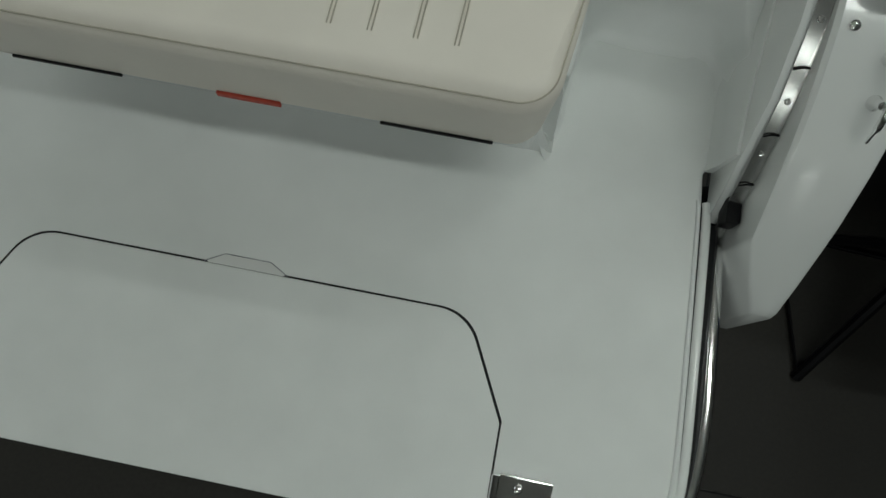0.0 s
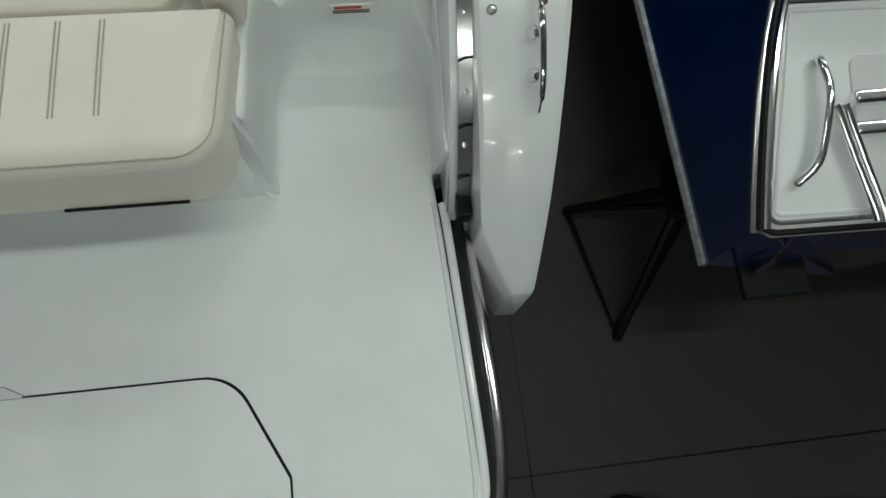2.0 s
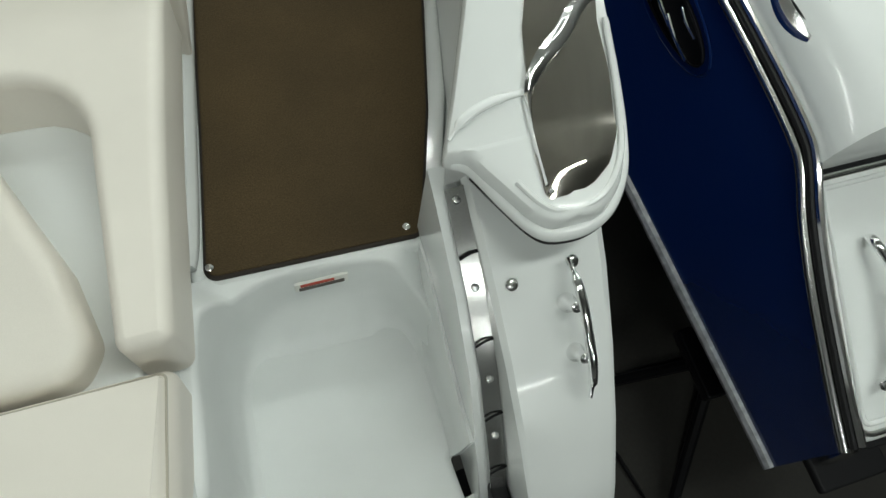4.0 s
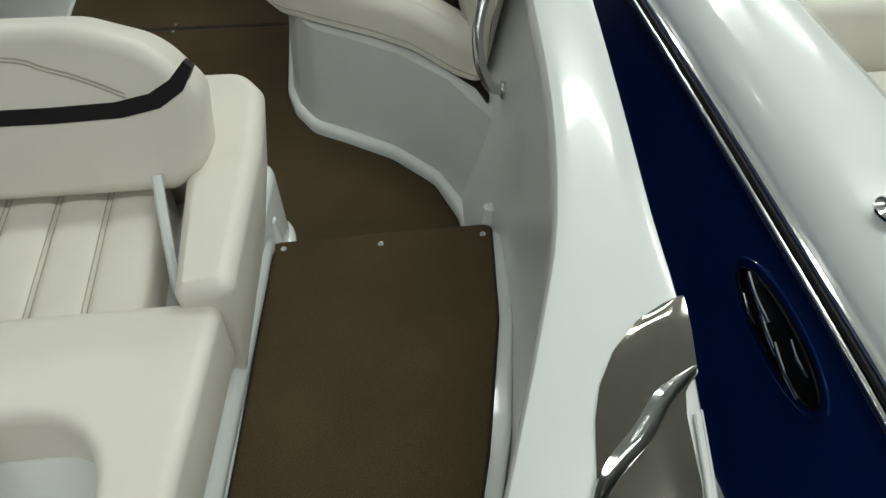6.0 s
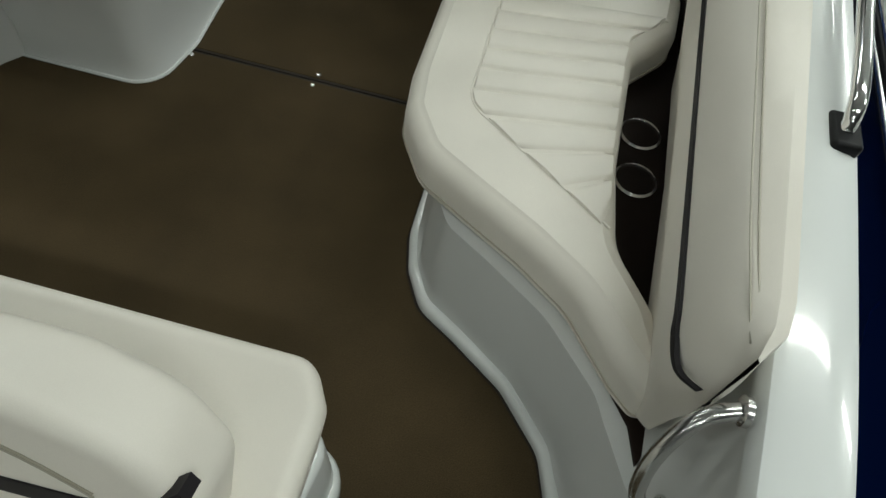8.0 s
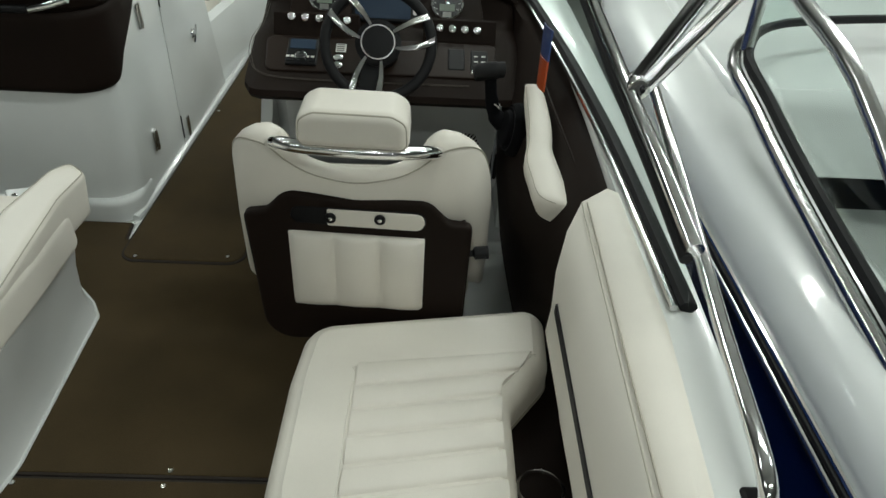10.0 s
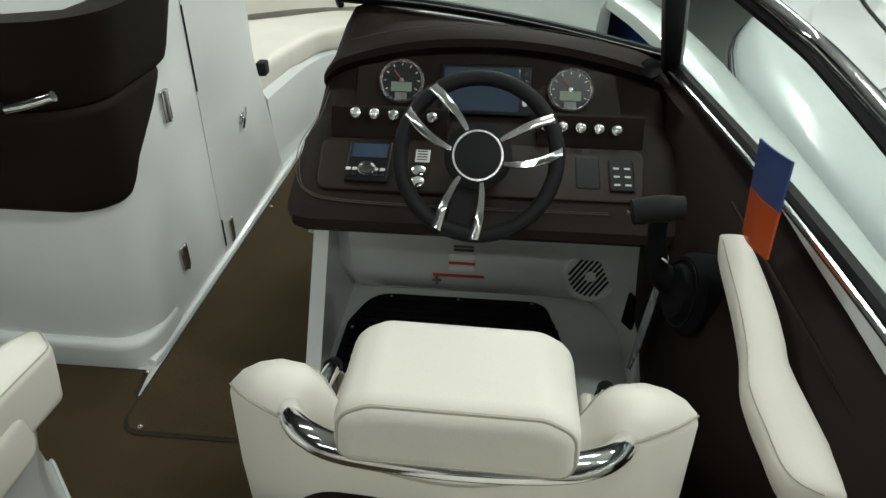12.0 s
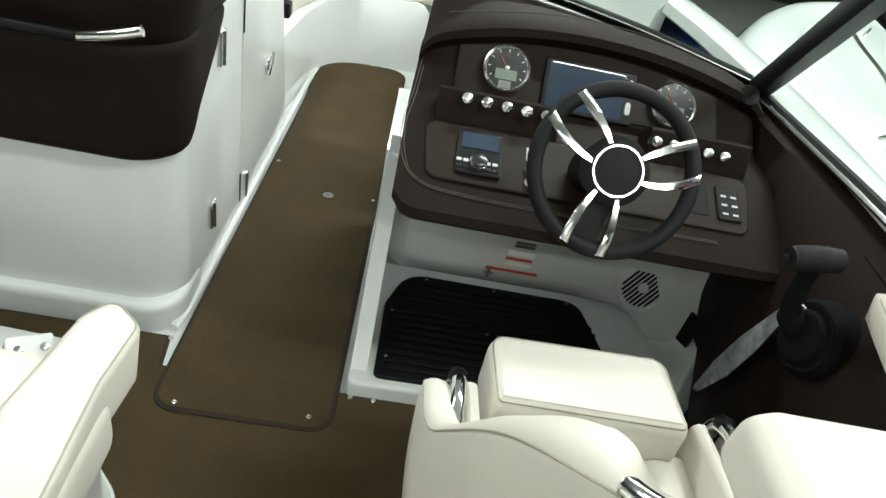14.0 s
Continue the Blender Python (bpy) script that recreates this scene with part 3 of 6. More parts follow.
def sun_pad():
    s = thing("sun_pad", (CL, 1.7, 0.16), "cream vinyl sun pad overhanging the swim platform", "sun pad")
    out = fillet([(-0.56, 1.462), (0.76, 1.462), (0.80, 1.79), (-0.60, 1.79)], [0.09, 0.09, 0.02, 0.02], 8)
    put("cushion", slab(out, 0.150, 0.40, 0.05, 6, 0.012, lean=0.012), CREAM, s)
    put("underside", slab(inset(out, 0.03), 0.135, 0.152, 0.004, 2), GREY_GEL, s)
    path = [(x, y, 0.385) for x, y in inset(out, 0.012)]
    put("piping", tube(path, 0.0019, 6, 0, True), SEAM, s)
    for a, b in ((-0.46, -0.20), (0.40, 0.655)):
        put("slot", box(a, b, 1.468, 1.476, 0.156, 0.162, 0.001), BLACK, s, "thin black slot")
    put("red_tag", box(0.025, 0.172, 1.466, 1.474, 0.152, 0.168, 0.001), RED, s, "faded red label strip")
    for x in (-0.30, -0.22, -0.06, 0.02, 0.30, 0.38, 0.47, 0.55):
        for dx in (0, 0.008):
            seam([(x + dx, 1.56, 0.4005), (x + dx + 0.004, 1.66, 0.402), (x + dx + 0.008, 1.76, 0.4005)], s)


sun_pad()


def pad_ring():
    s = thing("sun_pad_surround", (CL, 2.15, 0.3), "cream vinyl surround cushion framing a recessed seat", "cushion")
    ring = fillet([(0.812, 1.805), (0.845, 2.15), (0.888, 2.495), (-0.688, 2.495), (-0.645, 2.15), (-0.612, 1.805), (-0.535, 1.805), (-0.535, 2.295), (0.735, 2.295), (0.735, 1.805)], [0.02, 0.3, 0.03, 0.03, 0.3, 0.02, 0.02, 0.12, 0.12, 0.02], 6)
    put("cushion", slab(ring, 0.285, 0.44, 0.022, 5, 0.015), CREAM, s)
    put("piping", tube([(x, y, 0.434) for x, y in inset(ring, 0.012)], 0.0025, 6, 0, True), SEAM, s)
    well = fillet([(-0.54, 1.79), (0.74, 1.79), (0.74, 2.30), (-0.54, 2.30)], 0.03, 4)
    put("seat_tray", slab(well, 0.24, 0.315, 0.01, 3), GEL, s, "glossy white seat tray")
    put("seat_cushion", slab(fillet([(-0.33, 2.27), (0.53, 2.27), (0.66, 1.99), (0.692, 1.86), (0.66, 1.80), (-0.46, 1.80), (-0.492, 1.86), (-0.46, 1.99)], 0.05, 5), 0.30, 0.385, 0.03, 5), CREAM, s)


pad_ring()


def pleats(c00, c10, c11, c01, count, rise, nu=4, per=10):
    """A padded panel of parallel pleats between four corners; the pleats run from c00 to c10."""
    c00, c10, c11, c01 = map(Vector, (c00, c10, c11, c01))
    rows = []
    for j in range(count * per + 1):
        v = j / (count * per)
        ph = (j % per) / per
        h = rise * (math.sin(math.pi * ph) ** 0.35 if 0 < ph < 1 else 0.0)
        rows.append([lerp(lerp(c00, c10, i / nu), lerp(c01, c11, i / nu), v) + Vector((0, 0, h)) for i in range(nu + 1)])
    return loft(rows, closed=False, caps=False)


def stern_bench():
    s = thing("stern_bench", (CL, 2.8, 0.0), "cream vinyl stern bench with a dark striped backrest", "bench")
    base = fillet([(-0.73, 2.50), (0.868, 2.50), (0.925, 2.93), (0.945, 3.085), (-0.745, 3.085)], [0.02, 0.03, 0.06, 0.10, 0.05], 6)
    put("base", slab(base, 0.0, 0.26, 0.02, 3, lean=-0.012), GEL, s, "white gelcoat bench base")
    put("base_toe", slab(inset(fillet([(-0.73, 2.86), (0.94, 2.90), (0.965, 2.94), (0.95, 3.10), (-0.745, 3.10)], [0.02, 0.02, 0.05, 0.10, 0.05], 6), -0.004), 0.0, 0.05, 0.02, 3), GEL, s)
    arm = fillet([(0.815, 2.475), (0.912, 2.475), (0.945, 2.85), (0.945, 3.045), (0.90, 3.122), (-0.70, 3.122), (-0.745, 3.03), (-0.71, 2.475), (-0.615, 2.475), (-0.615, 2.90), (0.80, 2.90)], [0.02, 0.03, 0.1, 0.05, 0.06, 0.05, 0.05, 0.03, 0.02, 0.04, 0.04], 6)
    put("surround", slab(arm, 0.20, 0.487, 0.03, 6, 0.02, lean=0.03), CREAM, s, "cream padded arm and front bolster")
    put("piping", tube([(x, y, 0.476) for x, y in inset(arm, 0.012)], 0.0025, 6, 0, True), SEAM, s)
    put("seat", join(pleats((0.745, 2.49, 0.405), (0.745, 2.86, 0.425), (-0.58, 2.86, 0.425), (-0.58, 2.49, 0.405), 14, 0.014, 6, 10), box(-0.58, 0.745, 2.49, 2.86, 0.25, 0.404, 0.02)), CREAM, s, "cream pleated bench seat", 60)
    for k in range(1, 14):
        x = 0.745 - 1.325 * k / 14
        for dx in (-0.005, 0.005):
            seam([(x + dx, 2.50, 0.4115), (x + dx, 2.68, 0.4215), (x + dx, 2.80, 0.427)], s, r=0.0012)
    prof = fillet([(-0.60, 0.0), (0.79, 0.0), (0.855, 0.05), (0.862, 0.19), (0.79, 0.275), (0.66, 0.315), (-0.46, 0.315), (-0.59, 0.275), (-0.66, 0.19), (-0.655, 0.05)], [0.03, 0.05, 0.06, 0.06, 0.15, 0.15, 0.15, 0.15, 0.06, 0.05], 8)
    lean = Matrix.Translation((0, 2.745, 0.462)) @ Matrix.Rotation(radians(90 - 22), 4, "X")
    back = put("backrest", turned(slab(prof, -0.15, 0.0, 0.028, 6, 0.04), lean), CREAM, s, "cream backrest with rounded shoulders")
    band = [(-0.62, 0.145), (0.60, 0.145), (0.72, 0.149), (0.79, 0.163), (0.835, 0.192), (0.858, 0.232), (0.845, 0.245), (0.815, 0.213), (0.775, 0.190), (0.715, 0.178), (0.60, 0.174), (-0.62, 0.174)]
    put("stripe", turned(slab(band, -0.03, 0.0025, 0.001, 2), lean), STRIPE, back, "dark stripe across the backrest")
    for v in (0.0, 0.007):
        seam([lean @ Vector(p) for p in ((-0.4, 0.262 + v, 0.001), (0.45, 0.262 + v, 0.001), (0.62, 0.235 + v, 0.001), (0.735, 0.185 + v, 0.001))], back)
    # side strut
    put("strut", tube([(0.765, 2.74, 0.51), (0.775, 2.66, 0.44), (0.785, 2.58, 0.36)], 0.010, 8), GEL, s, "white folding strut")


stern_bench()


# ---- the boat: cockpit ----
def cockpit_floor():
    f = thing("cockpit_floor", (0.3, 4.2, 0.0), "cockpit sole with a brown woven carpet and steel snaps", "floor")
    tagged(f, kind="structure")
    put("sole", slab([(-1.45, 2.6), (1.6, 2.6), (1.6, 7.9), (-1.45, 7.9)], -0.06, -0.012, 0.004, 2), GEL, f)
    edge = [(0.952, 2.90), (1.285, 2.90), (1.30, 2.955), (1.345, 2.985), (1.398, 2.972), (1.415, 3.06), (1.365, 3.215), (1.25, 3.345), (1.11, 3.44), (1.01, 3.50), (0.955, 3.60), (0.93, 3.70), (0.932, 4.175)]
    aft = fillet(edge + [(-1.1, 4.175), (-1.1, 3.1), (0.90, 3.11), (0.95, 3.04)], [0, 0.02, 0.03, 0.05, 0.02, 0.08, 0.12, 0.15, 0.15, 0.10, 0.08, 0.08, 0.01, 0, 0, 0.04, 0.04], 6)
    fwd = [(0.932, 4.187), (0.95, 4.9), (1.32, 5.02), (1.32, 5.262), (0.56, 5.262), (0.50, 5.258), (0.0, 5.258), (-0.015, 5.37), (-1.1, 5.37), (-1.1, 4.187)]
    for nm, poly in (("carpet", aft), ("carpet", fwd)):
        put("carpet_edge", slab(inset(poly, -0.004), -0.013, -0.003, 0.003, 2), BINDING, f)
        put(nm, slab(inset(poly, 0.004), -0.012, 0.0, 0.003, 2), CARPET, f, "brown woven carpet")
    strip = fillet([(0.022, 5.115), (0.482, 5.115), (0.484, 6.0), (0.495, 7.05), (0.50, 7.66), (0.02, 7.62), (0.045, 7.1)], [0.06, 0.06, 0, 0, 0.1, 0.26, 0], 8)
    put("carpet_edge", slab(inset(strip, -0.006), -0.012, 0.006, 0.004, 2), BINDING, f)
    put("carpet", slab(inset(strip, 0.004), -0.01, 0.010, 0.003, 2), CARPET, f, "narrow brown carpet runner")
    for x, y in ((0.504, 4.203), (0.500, 4.155), (0.11, 4.155), (1.377, 2.998), (0.987, 2.925), (-0.006, 5.36), (0.081, 5.132), (0.423, 5.149), (0.52, 5.245), (0.585, 5.245), (0.06, 6.42), (0.47, 6.25)):
        put("snap", screw_bm((x, y, 0.012 if y > 5.1 and 0 < x < 0.5 else 0.002), r=0.0075), CHROME, f)
    put("pull_ring", lathe([(0.021, 0), (0.021, 0.004), (0.011, 0.004), (0.011, 0.001)], 18, pose(0.296, 6.227, 0.010)), CHROME, f, "small chrome pull ring")
    dr = put("drain", lathe([(0.046, -0.008), (0.046, 0.001), (0.040, 0.004), (0.031, 0.002), (0.030, -0.003), (0.004, -0.003)], 28, pose(1.352, 2.938, 0)), STEEL, f, "round steel floor drain")
    for k in range(4):
        a = math.pi / 4 + k * math.pi / 2
        put("drain_hole", lathe([(0.0095, -0.002), (0.0095, -0.0012), (0.002, -0.0012)], 10, pose(1.352 + 0.017 * math.cos(a), 2.938 + 0.017 * math.sin(a), 0)), BLACK, dr)
    put("curb", tube([(-0.012, 5.40, 0.0), (0.0, 5.55, 0.002), (0.005, 6.2, 0.002), (0.015, 7.1, 0.002), (0.03, 7.45, 0.002)], 0.016, 8), GEL, f)


cockpit_floor()


def lounge():
    s = thing("lounge_seat", (1.2, 3.7, 0.0), "cream pleated lounge seat on a curved grey base", "seat")
    foot = fillet([(1.50, 2.90), (1.418, 2.93), (1.412, 3.07), (1.365, 3.22), (1.25, 3.35), (1.11, 3.445), (1.01, 3.505), (0.955, 3.605), (0.93, 3.71), (0.93, 4.20), (1.00, 4.33), (1.46, 4.33)], [0.0, 0.02, 0.1, 0.12, 0.2, 0.2, 0.12, 0.1, 0.2, 0.08, 0.05, 0.0], 7)
    put("toe", slab(foot, -0.01, 0.035, 0.022, 4), GEL, s, "white moulded toe flange")
    rings = []
    for z, d in ((0.015, 0.016), (0.04, 0.022), (0.10, 0.026), (0.25, 0.034), (0.345, 0.040)):
        rings.append([(x + 0.05 * max(0.0, min(1.0, (3.16 - y) / 0.18)) * min(1.0, z / 0.1), y, z) for x, y in inset(foot, d)])
    put("base", loft(rings), GREY_GEL, s, "pale grey gelcoat seat base")
    out = fillet([(1.475, 3.195), (1.500, 3.27), (1.46, 3.39), (1.378, 3.51), (1.358, 3.72), (1.362, 4.06), (1.462, 4.19), (1.475, 4.395), (0.888, 4.30), (0.872, 4.12), (0.872, 3.84), (0.886, 3.725), (0.955, 3.61), (1.08, 3.535), (1.20, 3.465), (1.31, 3.385), (1.41, 3.255)], [0.05, 0.06, 0.2, 0.15, 0.3, 0.06, 0.06, 0.055, 0.085, 0.2, 0.2, 0.1, 0.12, 0.3, 0.3, 0.2, 0.15], 10)
    put("bolster", slab(out, 0.345, 0.475, 0.048, 7, 0.02), CREAM, s, "cream rounded seat bolster")
    put("piping", tube([(x, y, 0.375) for x, y in inset(out, -0.001)], 0.0022, 6, 0, True), SEAM, s)
    put("piping", tube([(x, y, 0.44) for x, y in inset(out, 0.006)], 0.0022, 6, 0, True), SEAM, s)
    # pleated middle, its aft end cut on the slant
    rows = []
    n, per = 9, 10
    x0 = [(3.53, 1.345), (3.60, 1.255), (3.70, 1.115), (3.77, 1.030), (3.80, 1.018), (4.14, 1.022)]
    x1 = [(3.53, 1.345), (3.70, 1.336), (3.95, 1.336), (4.05, 1.342), (4.12, 1.40), (4.20, 1.44)]
    for j in range(n * per + 1):
        y = lerp(3.535, 4.165, j / (n * per))
        ph = (j % per) / per
        h = 0.470 + 0.014 * (math.sin(math.pi * ph) ** 0.35 if ph else 0.0)
        a, b = table(x0, y, 1), table(x1, y, 1)
        rows.append([(a - 0.004, y, 0.462)] + [(lerp(a, b, i / 5), y + 0.055 * i / 5, h) for i in range(6)] + [(b + 0.004, y + 0.055, 0.462)])
    put("pleated_panel", loft(rows, closed=False, caps=False), CREAM, s, "cream pleated seat panel", 60)
    frame_pts = [(1.352, 3.535, 0.474), (1.24, 3.612, 0.474), (1.11, 3.705, 0.474), (1.022, 3.78, 0.474), (1.014, 3.9, 0.474), (1.018, 4.12, 0.474), (1.05, 4.158, 0.474), (1.43, 4.208, 0.474)]
    put("panel_piping", tube(frame_pts, 0.003, 6, 5), CREAM, s)
    # dark ledge with cup holders
    shelf = [(1.478, 3.13), (1.52, 3.2), (1.50, 4.30), (1.38, 4.30), (1.335, 3.8), (1.35, 3.5), (1.39, 3.30), (1.46, 3.20)]
    put("ledge", slab(shelf, 0.30, 0.358, 0.006, 3), DARK, s, "dark brown ledge behind the cushion")
    for y in (3.777, 3.924):
        cup = put("cup_holder", lathe([(0.040, 0.29), (0.044, 0.345), (0.049, 0.356), (0.051, 0.362), (0.046, 0.366), (0.043, 0.360), (0.039, 0.29), (0.004, 0.288)], 30, pose(1.422, y, 0)), CHROME, s, "chrome rimmed dark cup holder")
        put("cup_well", lathe([(0.0385, 0.353), (0.037, 0.30), (0.003, 0.298)], 24, pose(1.422, y, 0)), BLACK, cup)
    # backrest along the side
    rings = []
    for k in range(25):
        u = k / 24
        y0, y1 = lerp(3.135, 4.09, u), lerp(3.135, 4.315, u)
        e = min(1.0, u / 0.10) if u < 0.10 else 1.0
        e = math.sqrt(max(0.0, 1 - (1 - e) ** 2)) if e < 1 else 1.0
        w = 0.25 + 0.75 * e
        zb = lerp(0.66, 0.36, e)
        dx = lerp(-0.040, 0.015, min(1.0, u * 1.5))
        pr = [(1.505, zb, 0.2), (1.478, zb + 0.012, 0.0), (1.455, lerp(zb, 0.62, 0.5), 0.0), (1.412, 0.605, 0.0), (1.418, 0.66, 0.05), (1.428, 0.71, 0.3), (1.450, 0.762, 0.6), (1.480, 0.800, 0.85), (1.530, 0.815, 1.0), (1.556, 0.805, 1.0), (1.562, 0.77, 1.0), (1.55, 0.60, 0.6)]
        rings.append([(1.50 + (x - 1.50) * w + dx * max(0.0, min(1.0, (x - 1.43) / 0.10)), lerp(y0, y1, f), (z + 0.05 * u * (z > 0.6))) for x, z, f in pr])
    back = put("backrest", loft(rings), CREAM, s, "long cream side backrest with a dark stripe")
    sl = [(1.4125, 3.225, 0.668), (1.4145, 3.3, 0.677), (1.417, 3.7, 0.699), (1.417, 4.07, 0.724)]
    sr = [(1.4145, 3.225, 0.680), (1.4165, 3.3, 0.689), (1.419, 3.7, 0.711), (1.420, 4.08, 0.737)]
    tail = [(1.446, 3.136, 0.684), (1.420, 3.168, 0.668)]
    tail2 = [(1.444, 3.132, 0.696), (1.420, 3.164, 0.680)]
    a, b = spline(tail + sl, 6), spline(tail2 + sr, 6)
    put("stripe", loft([[p, q, q + Vector((0.008, 0.004, 0)), p + Vector((0.008, 0.004, 0))] for p, q in zip(a, b)]), STRIPE, back, "dark brown stripe")
    for dx in (0.0, 0.012):
        seam([(1.468 + dx, 3.165, 0.795 + dx * 0.2), (1.462 + dx, 3.24, 0.808), (1.462 + dx, 3.4, 0.815), (1.472 + dx, 3.8, 0.832), (1.484 + dx, 4.27, 0.855)], back)


lounge()


def grab_handle():
    h = thing("grab_handle", (1.49, 3.08, 0.57), "curved stainless grab handle on the side wall", "handle")
    put("bar", tube([(1.492, 3.040, 0.449), (1.455, 3.030, 0.470), (1.425, 3.035, 0.54), (1.425, 3.065, 0.62), (1.455, 3.10, 0.685), (1.510, 3.120, 0.702)], 0.013, 12), STEEL, h)
    for at, n in (((1.490, 3.040, 0.447), (-1, 0, 0)), ((1.505, 3.119, 0.700), (-1, 0, 0))):
        put("flange", lathe([(0.022, -0.006), (0.022, 0.003), (0.014, 0.008)], 18, facing(at, n)), STEEL, h)


grab_handle()


def companion_seat():
    s = thing("companion_seat", (-0.2, 4.5, 0.0), "cream pleated companion seat on a grey moulded base", "seat")
    foot = fillet([(-1.2, 3.985), (-0.385, 3.985), (0.07, 3.985), (0.105, 4.2), (0.075, 4.80), (0.03, 4.87), (-0.10, 5.0), (-1.2, 5.06)], [0, 0, 0.11, 0.2, 0.06, 0.1, 0.02, 0], 7)
    rings = [[(x, y, z) for x, y in inset(foot, d)] for z, d in ((0.0, 0.0), (0.02, 0.012), (0.10, 0.022), (0.22, 0.014), (0.32, -0.005))]
    put("base", loft(rings), GREY_GEL, s, "pale grey moulded seat base")
    put("toe_edge", tube([(x, y, 0.004) for x, y in foot[:len(foot) - 2]], 0.006, 6, 0), GEL, s)
    lobe = fillet([(-1.2, 3.12), (-0.435, 3.12), (-0.425, 3.75), (-0.405, 3.93), (-0.34, 4.02), (-1.2, 4.1)], [0, 0.06, 0.3, 0.12, 0.02, 0], 6)
    put("side_base", slab(lobe, 0.0, 0.33, 0.03, 4, lean=-0.02), GREY_GEL, s)
    out = fillet([(-1.2, 3.945), (0.0, 3.945), (0.10, 4.03), (0.112, 4.5), (0.108, 4.78), (0.03, 4.86), (-0.1, 4.86), (-1.2, 4.86)], [0, 0.08, 0.1, 0.3, 0.1, 0.08, 0.05, 0], 7)
    put("bolster", slab(out, 0.315, 0.455, 0.045, 6, 0.02), CREAM, s, "cream rounded seat bolster")
    put("pleated_panel", join(pleats((0.005, 4.11, 0.452), (0.02, 4.62, 0.452), (-0.85, 4.62, 0.452), (-0.85, 4.11, 0.452), 14, 0.014, 4, 8)), CREAM, s, "cream pleated seat panel", 60)
    arm = fillet([(-0.025, 4.36), (0.105, 4.36), (0.112, 4.55), (0.108, 4.75), (0.118, 4.90), (0.045, 4.965), (0.005, 4.90), (-0.02, 4.68)], [0.03, 0.03, 0.2, 0.2, 0.04, 0.03, 0.06, 0.2], 6)
    put("side_bolster", slab(arm, 0.345, lambda x, y: 0.455 + 0.055 * min(1.0, max(0.0, (y - 4.36) / 0.3)), 0.022, 5, 0.03, lean=0.012), CREAM, s, "raised cream side bolster")
    put("piping", tube([(x, y, 0.449 + 0.055 * min(1.0, max(0.0, (y - 4.36) / 0.3))) for x, y in inset(arm, 0.006)], 0.0022, 6, 0, True), SEAM, s)
    tilt = pose(-0.075, 4.86, 0.43, 25, 10, 35)
    hb = put("hinge_bracket", turned(box(-0.04, 0.04, -0.03, 0.03, -0.04, 0.012, 0.006), tilt), GEL, s, "white hinge bracket with two bolts")
    for x in (-0.02, 0.022):
        put("bolt", turned(lathe([(0.008, 0.010), (0.008, 0.016), (0.002, 0.018)], 12, pose(x, 0.0, 0.0)), tilt), STEEL, hb)
    put("backrest", turned(slab(fillet([(-1.2, 0.0), (-0.18, 0.0), (-0.15, 0.14), (-1.2, 0.16)], [0, 0.05, 0.09, 0], 7), -0.09, 0.0, 0.03, 5, 0.03), Matrix.Translation((0, 4.70, 0.47)) @ Matrix.Rotation(radians(68), 4, "X")), CREAM, s, "cream low backrest")


companion_seat()


def teak_table():
    t = thing("cockpit_table", (-0.3, 3.6, 0.0), "white cockpit table edged with varnished teak", "table")
    top = fillet([(-0.01, 3.30), (-0.112, 3.915), (-0.66, 3.83), (-0.56, 3.22)], 0.03, 5)
    put("tabletop", slab(inset(top, 0.02), 0.635, 0.652, 0.004, 3), GEL, t, "glossy white tabletop")
    put("teak_edge", slab(fillet([(0.0, 3.26), (-0.105, 3.925), (-0.165, 3.915), (-0.058, 3.25)], 0.012, 4), 0.625, 0.664, 0.008, 3), TEAK, t, "varnished teak edge")
    put("cup_plate", lathe([(0.085, 0.615), (0.085, 0.655), (0.078, 0.66), (0.01, 0.66)], 28, pose(-0.30, 3.98, 0)), TEAK, t, "round teak cup plate")
    put("cup_ring", lathe([(0.092, 0.61), (0.095, 0.65), (0.088, 0.658), (0.084, 0.650)], 28, pose(-0.30, 3.98, 0)), GEL, t)
    put("leg", lathe([(0.05, 0.0), (0.034, 0.02), (0.034, 0.62), (0.06, 0.632)], 18, pose(-0.50, 3.36, 0)), CHROME, t, "chrome table leg")
    put("bracket", lathe([(0.055, 0.50), (0.07, 0.54), (0.07, 0.58), (0.04, 0.60)], 20, pose(-0.17, 3.35, 0)), BLACK, t)


teak_table()


# ---- the boat: helm ----
HX0, HX1 = 0.505, 1.49


def arch(x):
    u = max(-1.0, min(1.0, (x - 0.99) / 0.46))
    return 1 - u * u


